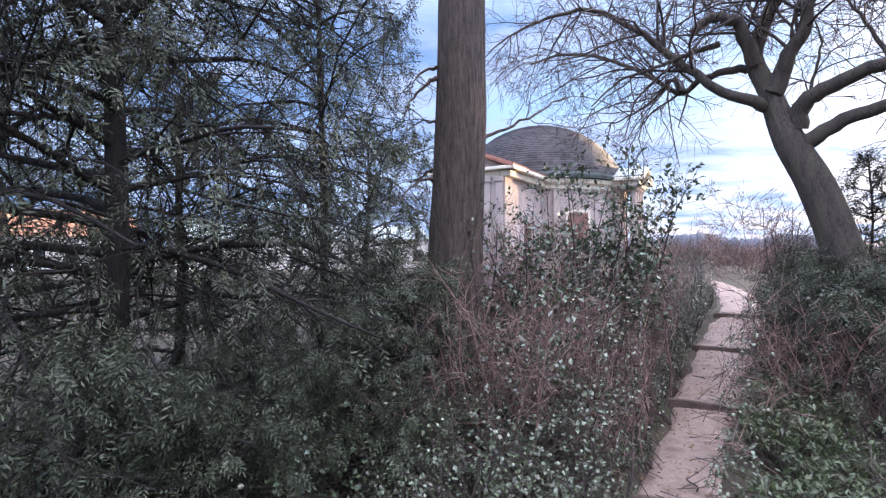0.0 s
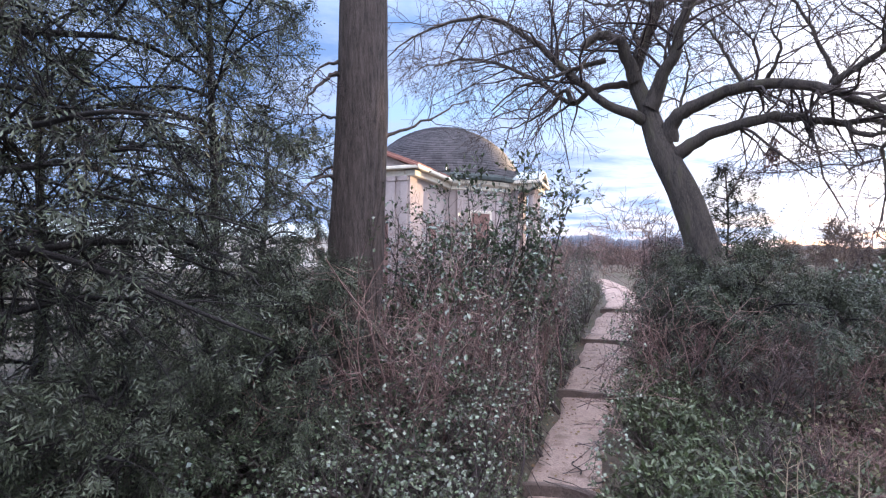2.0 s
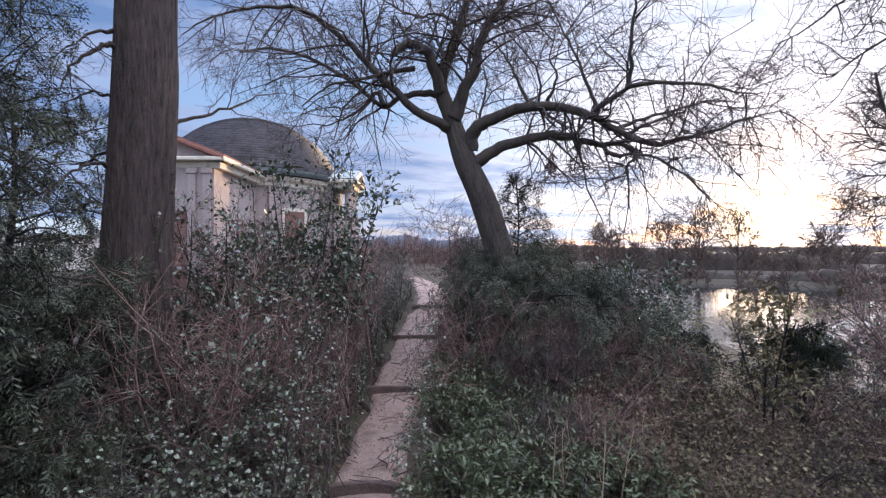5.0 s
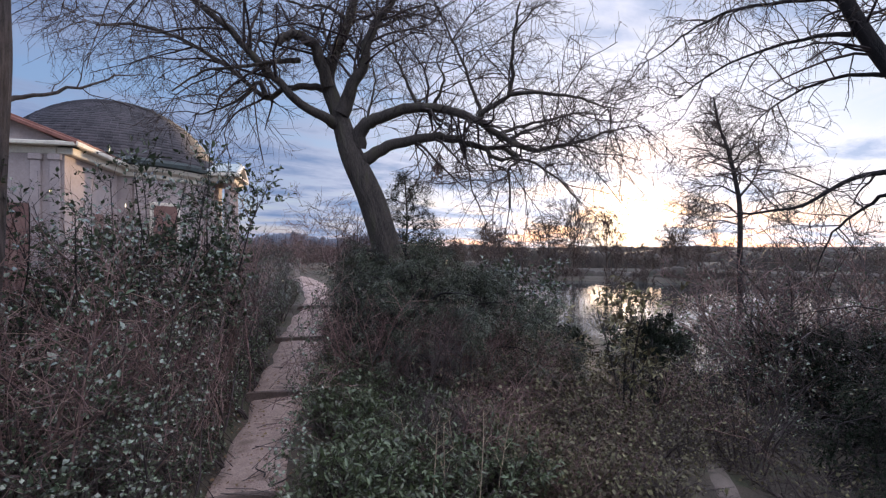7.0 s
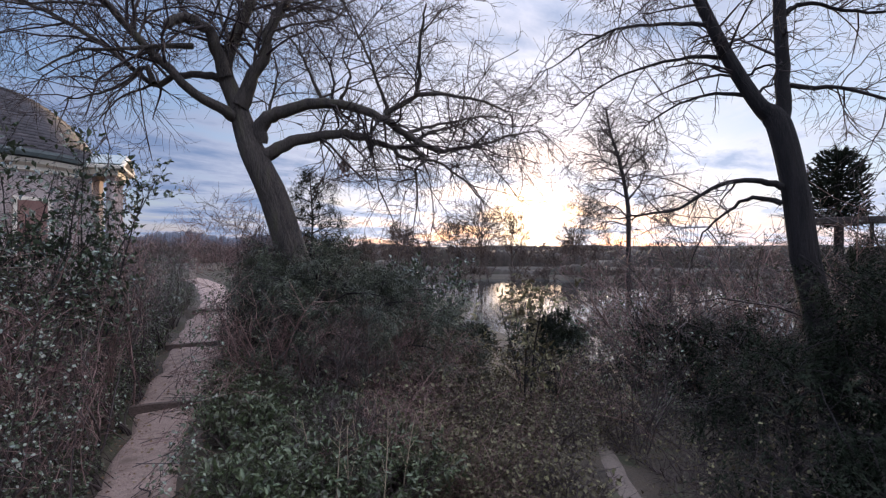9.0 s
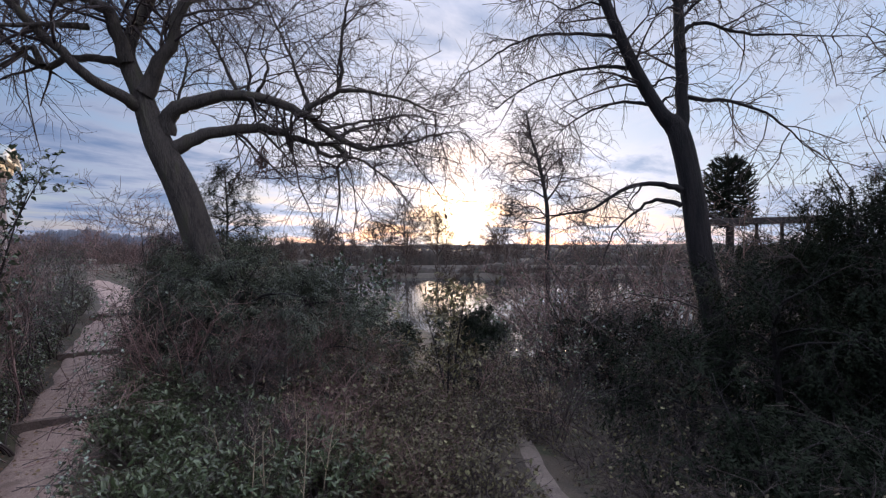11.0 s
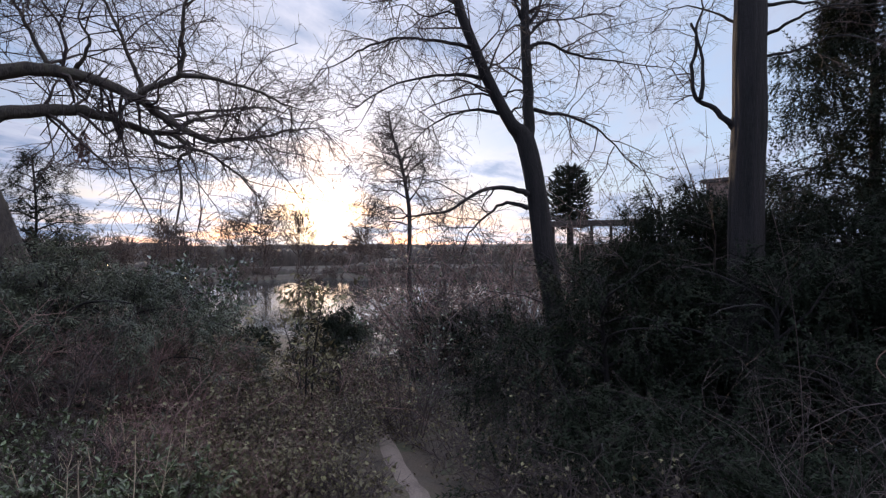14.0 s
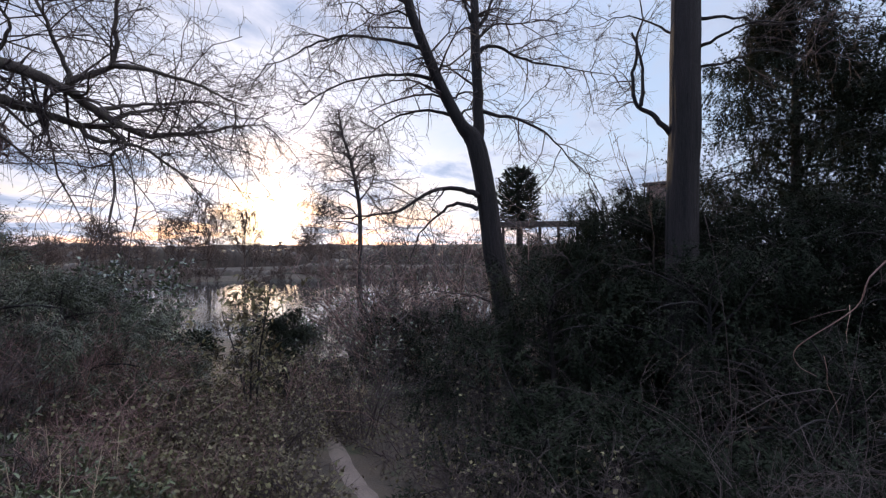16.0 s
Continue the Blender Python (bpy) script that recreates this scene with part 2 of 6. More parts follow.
def part(name, bm, material, parent, label="", smooth=False):
    """A bmesh in world places as one mesh under a thing or a part."""
    me = bpy.data.meshes.new(name)
    if parent is not None:
        at_ = parent.matrix_basis.translation.copy()
        if parent.parent:
            at_ += parent.parent.matrix_basis.translation
        bmesh.ops.translate(bm, verts=bm.verts, vec=-at_)
    bm.to_mesh(me)
    bm.free()
    me.materials.append(material)
    if smooth:
        for p in me.polygons:
            p.use_smooth = True
    ob = new(name, me)
    ob.parent = parent
    return tagged(ob, label)


def box(bm, m, sx, sy, sz, bevel=0.0):
    """A box with its base centre at the pose m."""
    r = bmesh.ops.create_cube(bm, size=1.0)
    vs = r["verts"]
    bmesh.ops.transform(bm, matrix=m @ Matrix.Translation((0, 0, sz / 2)) @ Matrix.Diagonal((sx, sy, sz, 1)), verts=vs)
    if bevel:
        es = list({e for v in vs for e in v.link_edges})
        bmesh.ops.bevel(bm, geom=es, offset=bevel, segments=1, affect="EDGES")
    return bm


def unit(v):
    return v / np.maximum(np.linalg.norm(v, axis=-1, keepdims=True), 1e-9)


def tubes(P, R, sides=3):
    """Tapered tubes along n polylines of k points: arrays of verts and quads."""
    n, k, _ = P.shape
    T = unit(np.gradient(P, axis=1))
    main = unit(P[:, -1] - P[:, 0])
    ref = np.where(np.abs(main[:, 2:3]) > 0.9, np.array([[1.0, 0, 0]]), np.array([[0, 0, 1.0]]))
    A = unit(np.cross(T, ref[:, None, :]))
    B = np.cross(T, A)
    ang = np.arange(sides) * 2 * np.pi / sides
    ring = A[:, :, None, :] * np.cos(ang)[None, None, :, None] + B[:, :, None, :] * np.sin(ang)[None, None, :, None]
    V = P[:, :, None, :] + ring * R[:, :, None, None]
    idx = np.arange(n * k * sides).reshape(n, k, sides)
    a, b = idx[:, :-1], idx[:, 1:]
    F = np.stack([a, np.roll(a, -1, axis=2), np.roll(b, -1, axis=2), b], axis=-1).reshape(-1, 4)
    return V.reshape(-1, 3), F


def merged(sets):
    """Joins (verts, faces) pairs of one face size."""
    vs, fs, o = [], [], 0
    for v, f in sets:
        vs.append(v)
        fs.append(f + o)
        o += len(v)
    return np.concatenate(vs), np.concatenate(fs)


def smooth_line(points, radii, per=4):
    """A denser, rounded polyline through the given points."""
    p = np.asarray(points, dtype=float)
    r = np.asarray(radii, dtype=float)
    q = np.vstack([2 * p[0] - p[1], p, 2 * p[-1] - p[-2]])
    out, rad = [], []
    for i in range(len(p) - 1):
        a, b, c, d = q[i:i + 4]
        for s in np.arange(per) / per:
            out.append(0.5 * ((2 * b) + (-a + c) * s + (2 * a - 5 * b + 4 * c - d) * s * s + (-a + 3 * b - 3 * c + d) * s ** 3))
            rad.append(r[i] + (r[i + 1] - r[i]) * s)
    out.append(p[-1])
    rad.append(r[-1])
    return np.array(out), np.array(rad)


def resample(line, k):
    """A polyline by k points at even steps of its length."""
    d = np.concatenate([[0], np.cumsum(np.linalg.norm(np.diff(line, axis=0), axis=1))])
    s = np.linspace(0, d[-1], k)
    return np.stack([np.interp(s, d, line[:, i]) for i in range(3)], axis=1)


def sprout(P, R, per, length, spread=0.9, rise=0.1, wiggle=0.25, k=5, start=0.25, thin=0.5, least=0.002, fall=0.0, scale=None, most=9.0):
    """Side shoots on n parent polylines: 'per' on each, of a length between the two given."""
    n, kk, _ = P.shape
    par = np.repeat(np.arange(n), per)
    m = len(par)
    s = start + (1 - start) * rng.random(m)
    f = s * (kk - 1)
    i = np.minimum(f.astype(int), kk - 2)
    w = (f - i)[:, None]
    o = P[par, i] * (1 - w) + P[par, i + 1] * w
    r = R[par, i] * (1 - w[:, 0]) + R[par, i + 1] * w[:, 0]
    tan = unit(P[par, i + 1] - P[par, i])
    side = rng.normal(size=(m, 3))
    side = unit(side - tan * np.sum(side * tan, axis=1, keepdims=True))
    d = unit(tan * (1 - 0.5 * spread) + side * spread + np.array([0, 0, rise]))
    L = (length[0] + (length[1] - length[0]) * rng.random(m)) * (1.15 - 0.55 * s)
    if scale is not None:
        L = L * scale[par]
    pts = [o]
    step = (L / (k - 1))[:, None]
    for j in range(k - 1):
        d = unit(d + rng.normal(size=(m, 3)) * wiggle + np.array([0, 0, -fall]))
        pts.append(pts[-1] + d * step)
    Q = np.stack(pts, axis=1)
    r0 = np.minimum(np.maximum(r * thin, least), most)
    RR = r0[:, None] * np.linspace(1, 0.35, k)[None, :]
    return Q, np.maximum(RR, least * 0.55)


def turned(d, roll):
    """Rotation matrices whose y axis follows d, rolled about it; z points up where it can."""
    y = unit(d)
    ref = np.where(np.abs(y[:, 2:3]) > 0.95, np.array([[1.0, 0, 0]]), np.array([[0, 0, 1.0]]))
    x = unit(np.cross(y, ref))
    z = np.cross(x, y)
    c, s = np.cos(roll)[:, None], np.sin(roll)[:, None]
    x2, z2 = x * c + z * s, z * c - x * s
    return np.stack([x2, y, z2], axis=2)


def scatter(template, pos, d, size, roll):
    """Copies of a small template (verts, faces) at places, along directions."""
    tv, tf = template
    M = turned(d, roll)
    V = np.einsum("nij,kj->nki", M, tv) * size[:, None, None] + pos[:, None, :]
    F = tf[None] + (np.arange(len(pos)) * len(tv))[:, None, None]
    return V.reshape(-1, 3), F.reshape(-1, tf.shape[1])


def needle_spray(pairs=8, droop=0.12, long=0.27, half=0.035):
    """A flat yew spray: a short shoot with two rows of needles, one unit long."""
    v, f = [], []
    for i in range(pairs):
        y = (i + 0.4) / pairs
        ln = long * (1.0 - 0.45 * abs(2 * y - 0.9))
        for sgn in (-1, 1):
            o = len(v)
            v += [(0, y - half, -droop * y * y), (0, y + half, -droop * y * y), (sgn * ln, y + 0.16, -droop * y * y - 0.03)]
            f.append((o, o + 1, o + 2))
    o = len(v)
    v += [(-0.014, 0, 0), (0.014, 0, 0), (0, 1.0, -droop)]
    f.append((o, o + 1, o + 2))
    return np.array(v, dtype=float), np.array(f)


def leaf_shape(width=0.45, fold=0.10, curl=0.12, wavy=0.0):
    """A pointed leaf one unit long, folded along its midrib."""
    ys = (0.0, 0.28, 0.62, 1.0)
    ws = (0.04, 0.5 * width, 0.42 * width, 0.0)
    v = [(0, y, -curl * y * y) for y in ys]
    for sgn in (-1, 1):
        for j, (y, w) in enumerate(zip(ys[1:3], ws[1:3])):
            v.append((sgn * w, y, fold - curl * y * y + (wavy if j else -wavy) * sgn))
    f = [(0, 4, 1), (1, 4, 5), (1, 5, 2), (2, 5, 3), (0, 1, 6), (1, 7, 6), (1, 2, 7), (2, 3, 7)]
    return np.array(v, dtype=float), np.array(f)


SPRAY = needle_spray(4, 0.15, 0.21, 0.065)
FINE_SPRAY = needle_spray(5, 0.22, 0.15, 0.055)
COARSE_SPRAY = needle_spray(3)
DARK_SPRAY = needle_spray(4, 0.22, 0.15, 0.055)


def yew_frond(pairs=5):
    """A drooping yew branchlet one unit long: blunt flat side shoots in two rows and one at the tip."""
    shoots = []
    for i in range(pairs):
        y = 0.08 + 0.82 * i / pairs
        for sgn in (-1, 1):
            shoots.append((y + 0.05 * (sgn > 0), (sgn * 0.72, 0.62, -0.30), 0.40 * (1 - 0.45 * y)))
    shoots.append((0.86, (0.0, 0.9, -0.4), 0.22))
    v, f = [], []
    for y, way, ln in shoots:
        o = np.array([0, y, -0.3 * y * y])
        w = np.array(way) / np.linalg.norm(way)
        across = np.array([w[1], -w[0], 0.0])
        across = across / np.linalg.norm(across) * 0.036
        k = len(v)
        v += [o, o + w * ln * 0.6 - across, o + w * ln + np.array([0, 0, -0.03]), o + w * ln * 0.6 + across + np.array([0, 0, -0.015])]
        f += [(k, k + 1, k + 2), (k, k + 2, k + 3)]
    return np.array(v), np.array(f)


YEW_FROND = yew_frond(3)


def small_leaf(width, fold, curl):
    v = [(0, 0, 0), (-width / 2, 0.42, fold), (0, 0.5, -curl * 0.25), (width / 2, 0.42, fold), (0, 1, -curl)]
    return np.array(v, dtype=float), np.array([(0, 2, 1), (1, 2, 4), (0, 3, 2), (2, 3, 4)])


HOLLY_LEAF = small_leaf(0.55, 0.10, 0.12)
IVY_LEAF = small_leaf(0.8, 0.06, 0.18)
LONG_LEAF = leaf_shape(0.34, 0.06, 0.25)


def along(P, count, jitter=0.0):
    """count places on each polyline, with the way it runs there."""
    n, k, _ = P.shape
    par = np.repeat(np.arange(n), count)
    f = rng.random(len(par)) * (k - 1)
    i = np.minimum(f.astype(int), k - 2)
    w = (f - i)[:, None]
    o = P[par, i] * (1 - w) + P[par, i + 1] * w
    if jitter:
        o = o + rng.normal(size=o.shape) * jitter
    return o, unit(P[par, i + 1] - P[par, i])


def polar(az, d, z=0.0):
    a = radians(az)
    return np.array([d * math.sin(a), d * math.cos(a), z])


def smoothstep(x, a, b):
    s = np.clip((x - a) / (b - a), 0, 1)
    return s * s * (3 - 2 * s)


# ---------------------------------------------------------------- the lie of the land
LAKE_Z = -4.0
PATH_AT = np.array([1.84, 3.98])            # the first step's middle
PATH_WAY = np.array([0.515, 0.857])         # the way the stepped path climbs
PATH_SIDE = np.array([0.857, -0.515])
STEPS = (0.28, 2.78, 6.07, 10.2)               # where its risers stand, along the way
RISER, KERB = 0.15, 0.065


def path_bend(l):
    """How far the path's middle swings aside of its straight line."""
    l = np.asarray(l, dtype=float)
    k = np.clip((l - 1.0) / 5.5, 0, 1)
    return 0.011 * np.clip(l - 5.0, 0, 5.5) ** 2 - 0.0068 * np.maximum(0, l - 10.5) ** 2 - 0.16 * (1 - k * k * (3 - 2 * k))


def path_height(l):
    l = np.asarray(l, dtype=float)
    base = RISER * sum((l > s).astype(float) for s in STEPS)
    for a, b in zip(STEPS, STEPS[1:]):
        base = base + np.where((l > a) & (l <= b), (RISER - KERB) * (l - a) / (b - a), 0.0)
    return base


def path_slope(l):
    return np.interp(l, (0.18, 0.38, 2.68, 2.88, 5.97, 6.17, 10.1, 10.3), (0.085, 0.15, 0.235, 0.30, 0.385, 0.45, 0.535, 0.6))


def ground_height(x, y):
    x, y = np.asarray(x, dtype=float), np.asarray(y, dtype=float)
    rx, ry = x - PATH_AT[0], y - PATH_AT[1]
    l = rx * PATH_WAY[0] + ry * PATH_WAY[1]
    s = rx * PATH_SIDE[0] + ry * PATH_SIDE[1]
    d = np.hypot(x, y)
    az = np.degrees(np.arctan2(x, y))
    top = path_slope(l) + 0.0
    slope = np.maximum(top - 0.205 * np.maximum(s - 0.45, 0) - 0.12 * smoothstep(s, 0.45, 1.2), -5.2)
    slope = np.maximum(slope - 0.14 * np.clip(s - 6.0, 0, 5) * (1 - smoothstep(az, 70, 78)) * smoothstep(az, 30, 45), -5.2)
    bank = np.where(d < 22, slope, np.maximum(slope, -3.2 + 0.05 * (d - 22)))
    k = smoothstep(az, 85, 94) * smoothstep(d, 14, 30)
    z = slope * (1 - k) + np.minimum(bank, -1.9) * k
    far = smoothstep(d, 98, 106)
    z = np.where(s > 0, z * (1 - far) + (-3.3) * far, z * (1 - smoothstep(d, 60, 140)) - 3.3 * smoothstep(d, 60, 140))
    z = z - 0.11 * (1 - smoothstep(np.abs(s - path_bend(l)), 0.22 + 0.03 * np.clip(l, 0, 10), 0.36 + 0.032 * np.clip(l, 0, 10))) * (l > -12) * (l < 28)
    bumps = 0.05 * np.sin(1.9 * x + 0.7) * np.sin(2.3 * y) + 0.03 * np.sin(4.7 * x) * np.sin(5.1 * y + 1)
    off = smoothstep(np.abs(s), 0.6, 1.4)
    return z + bumps * off * (z > LAKE_Z - 0.2)


def gz(az, d):
    p = polar(az, d)
    return float(ground_height(p[0], p[1]))


def plant(az, d, sink=0.05):
    p = polar(az, d)
    return np.array([p[0], p[1], float(ground_height(p[0], p[1])) - sink])


# one sheet of ground, fine near the path and coarse to the horizon
radii = np.concatenate([np.linspace(0.3, 12, 60), np.geomspace(12.4, 120, 70)[0:], np.geomspace(126, 4200, 24)])
angs = np.linspace(0, 2 * np.pi, 241)[:-1]
GX, GY = np.outer(radii, np.sin(angs)), np.outer(radii, np.cos(angs))
GZ = ground_height(GX, GY)
gv = np.stack([GX, GY, GZ], axis=-1).reshape(-1, 3)
gi = np.arange(len(gv)).reshape(len(radii), len(angs))
gf = np.stack([gi[:-1], np.roll(gi[:-1], -1, axis=1), np.roll(gi[1:], -1, axis=1), gi[1:]], axis=-1).reshape(-1, 4)[:, ::-1]
cap = np.stack([np.full(len(angs), len(gv)), gi[0], np.roll(gi[0], -1)], axis=1)[:, ::-1].copy()
gv = np.vstack([gv, [[0, 0, float(ground_height(0, 0))]]])
ground = array_part("ground", gv, [gf, cap], SOIL, None, smooth=True)
tagged(ground, "brown leaf-littered earth sloping down to a lake", "ground", kind="structure")

bm = bmesh.new()
bmesh.ops.create_circle(bm, cap_ends=True, segments=64, radius=150)
bmesh.ops.translate(bm, verts=bm.verts, vec=(75, 60, LAKE_Z))
water = part("water", bm, WATER, None)
tagged(water, "still lake reflecting the bright evening sky", "lake", kind="structure")

# trodden path in treads between timber risers
pv, pf = [], []
runs = [(-10.0, STEPS[0], RISER - KERB)] + [(a, b, RISER * (i + 1)) for i, (a, b) in enumerate(zip(STEPS, STEPS[1:] + (27.0,)))]
for a, b, z in runs:
    ls = np.linspace(a, b, max(6, int((b - a) * 7)))
    half_cols = np.linspace(-1, 1, 13)
    o = sum(len(v) for v in pv)
    grid = []
    for l in ls:
        bend = float(path_bend(l))
        wide = 0.27 + 0.03 * max(0.0, min(l, 10)) + 0.04 * math.sin(l * 2.3) + 0.03 * math.sin(l * 5.1)
        for c in half_cols:
            q = PATH_AT + PATH_WAY * l + PATH_SIDE * (c * wide + bend)
            dip = 0.028 * noise.noise((q[0] * 2.2, q[1] * 2.2, 0)) + 0.008 * noise.noise((q[0] * 11, q[1] * 11, 3))
            edge = -0.07 * max(0.0, abs(c) - 0.85) / 0.15
            climb = (RISER - KERB) * (l - a) / (b - a) if 0 <= a < 10 else 0.0
            grid.append((q[0], q[1], z + dip + edge - 0.015 * c * c + climb))
    pv.append(np.array(grid))
    ids = np.arange(len(grid)).reshape(len(ls), 13) + o
    pf.append(np.stack([ids[:-1, :-1], ids[:-1, 1:], ids[1:, 1:], ids[1:, :-1]], axis=-1).reshape(-1, 4))
path = array_part("path", np.concatenate(pv), [np.concatenate(pf)], GRAVEL, None, smooth=True)
tagged(path, "trodden pinkish gravel path climbing in low steps", "path", kind="structure")

for i, l in enumerate(STEPS):
    bm = bmesh.new()
    half = 0.31 + 0.032 * min(l, 10)
    q = PATH_AT + PATH_WAY * l + PATH_SIDE * float(path_bend(l))
    yaw = -31.0 + (4, -3, 2, -1)[i]
    m = pose(q[0], q[1], RISER * (i + 1) - KERB - 0.07, 0, (1.5, -1.0, 0.6, 0)[i], yaw)
    box(bm, m, 2 * half, 0.055, KERB + 0.085, 0.012)
    bmesh.ops.subdivide_edges(bm, edges=[e for e in bm.edges if e.calc_length() > 0.5], cuts=9, use_grid_fill=True)
    for v in bm.verts:
        k = noise.noise_vector(v.co * 2.4) * 0.022
        v.co += Vector((k.x, k.y, k.z * 0.7)) + Vector((PATH_WAY[0], PATH_WAY[1], 0)) * (-0.06 * ((v.co.xy - Vector(q)).length / half) ** 2)
    st = part("step_edge", bm, STEP_WOOD, None, smooth=False)
    tagged(st, "dark weathered timber edging of a gravel path step", "step", "steps of the path")

# the lower path that runs down to the shore
lower = np.array([polar(150.0, 3.4), polar(104.0, 3.2), polar(83.0, 4.2), polar(77.0, 5.8), polar(72.6, 7.6), polar(70.0, 10.5), polar(69.0, 15), polar(68.5, 21), polar(68.0, 27), polar(67.0, 32)])
mid, wid = smooth_line(lower, (0.22, 0.21, 0.2, 0.19, 0.17, 0.17, 0.2, 0.3, 0.6, 1.6), 6)
tang = unit(np.gradient(mid, axis=0))
sd = np.stack([tang[:, 1], -tang[:, 0]], axis=1)
lv = []
for p, s_, w in zip(mid, sd, wid):
    for c in np.linspace(-1, 1, 7):
        q = p[:2] + s_ * c * w * (0.9 + 0.3 * noise.noise((p[0] * 2.5, p[1] * 2.5, 3.0 * (c > 0))))
        lv.append((q[0], q[1], float(ground_height(q[0], q[1])) + 0.05 - 0.05 * c * c))
ids = np.arange(len(lv)).reshape(len(mid), 7)
lf = np.stack([ids[:-1, :-1], ids[1:, :-1], ids[1:, 1:], ids[:-1, 1:]], axis=-1).reshape(-1, 4)[:, ::-1]
lp = array_part("path_lower", np.array(lv), [lf], TRODDEN, None, smooth=True)
tagged(lp, "narrow pale footpath running down to the lake shore", "path", kind="structure")

# ---------------------------------------------------------------- the domed garden temple
AX = 30.0                                    # the way its front arm's axis runs away from the path
HOUSE = np.array([6.07, 32.2, 0.55])
BODY_R = 4.9
EAVE, DOME_BASE, DOME_TOP = 5.55, 5.55, 9.5   # above the temple's floor


def temple_pose(k, x=0.0, y=0.0, z=0.0, rx=0, ry=0, rz=0):
    """A place on arm k (0 faces the path): x across the arm, y outwards from the middle."""
    base = Matrix.Translation(HOUSE) @ Matrix.Rotation(radians(180 - AX + 90 * k), 4, "Z")
    return base @ pose(x, y, z, rx, ry, rz)


temple = thing("domed_temple", HOUSE, "pale plastered garden temple with slate dome and pedimented porticoes", "building")

bm = bmesh.new()
ring = 48
for z0, z1, r0, r1 in ((-0.6, DOME_BASE, BODY_R, BODY_R),):
    lo = [bm.verts.new(temple_pose(0, r0 * math.cos(a), r0 * math.sin(a), z0).translation) for a in np.linspace(0, 2 * math.pi, ring, endpoint=False)]
    hi = [bm.verts.new(temple_pose(0, r1 * math.cos(a), r1 * math.sin(a), z1).translation) for a in np.linspace(0, 2 * math.pi, ring, endpoint=False)]
    for i in range(ring):
        bm.faces.new((lo[i], lo[(i + 1) % ring], hi[(i + 1) % ring], hi[i]))
    bm.faces.new(hi)
part("wall", bm, PLASTER, temple)


def lathe(bm, profile, seg, place):
    rings = []
    for r, z in profile:
        rings.append([bm.verts.new(place @ Vector((r * math.cos(a), r * math.sin(a), z))) for a in np.linspace(0, 2 * math.pi, seg, endpoint=False)])
    for a, b in zip(rings, rings[1:]):
        for i in range(seg):
            bm.faces.new((a[i], a[(i + 1) % seg], b[(i + 1) % seg], b[i]))
    bm.faces.new(rings[-1])
    bm.faces.new(rings[0][::-1])


bm = bmesh.new()
lathe(bm, ((BODY_R + 0.02, EAVE - 0.55), (BODY_R + 0.12, EAVE - 0.5), (BODY_R + 0.12, EAVE - 0.32), (BODY_R + 0.32, EAVE - 0.2), (BODY_R + 0.38, EAVE), (BODY_R + 0.1, EAVE + 0.04)), 64, temple_pose(0))
part("cornice", bm, STONE, temple, "weathered stone cornice round the drum")
bm = bmesh.new()
lathe(bm, ((BODY_R + 0.36, EAVE + 0.04), (BODY_R + 0.52, EAVE + 0.06), (BODY_R + 0.54, EAVE + 0.22), (BODY_R + 0.40, EAVE + 0.24), (BODY_R + 0.36, EAVE + 0.38), (BODY_R + 0.16, EAVE + 0.42)), 64, temple_pose(0))
part("gutter", bm, COPPER, temple, "dull green metal gutter at the foot of the dome")

# slates in overlapping courses on the dome
R_d = BODY_R + 0.30
rise = DOME_TOP - DOME_BASE - 0.3
sph = (R_d ** 2 + rise ** 2) / (2 * rise)
a_max = math.asin(min(1, R_d / sph))
bm = bmesh.new()
prof = [(sph * math.sin(t) - 0.02, DOME_BASE + 0.3 + rise - sph + sph * math.cos(t) - 0.05) for t in np.linspace(a_max, 0.02, 14)]
lathe(bm, prof, 48, temple_pose(0))
dome = part("dome", bm, SLATE, temple, "weathered grey slate dome")
courses = 40
sv, sf = [], []
for c in range(courses):
    t0, t1 = a_max * (1 - c / courses), a_max * (1 - (c + 1.35) / courses)
    t1 = max(t1, 0.0)
    count = max(8, int(2 * math.pi * sph * math.sin(t0) / 0.30))
    for i in range(count):
        w = 2 * math.pi / count
        a0 = (i + 0.5 * (c % 2)) * w
        lift = 0.035 + 0.02 * rng.random()
        quad = []
        for (th, aa, up_) in ((t0, a0 + 0.03 * w, lift), (t0, a0 + 0.97 * w, lift), (t1, a0 + 0.97 * w, 0.0), (t1, a0 + 0.03 * w, 0.0)):
            rr = sph + up_
            quad.append((rr * math.sin(th) * math.cos(aa), rr * math.sin(th) * math.sin(aa), DOME_BASE + 0.3 + rise - sph + rr * math.cos(th)))
        o = len(sv)
        sv += quad
        lo_ = [(q[0] * 0.995, q[1] * 0.995, q[2] - 0.04) for q in quad[:2]]
        sv += lo_
        sf += [(o, o + 1, o + 2, o + 3), (o + 4, o + 5, o + 1, o)]
mt = np.array(temple_pose(0))
sv = np.array(sv) @ mt[:3, :3].T + mt[:3, 3]
array_part("slate_covering", sv, [np.array(sf)], SLATE, dome, "overlapping grey slates", kind="stuff")
bm = bmesh.new()
lathe(bm, ((0.45, DOME_TOP - 0.06), (0.42, DOME_TOP + 0.06), (0.1, DOME_TOP + 0.1)), 24, temple_pose(0))
part("cap", bm, COPPER, dome, "dull metal cap of the dome")


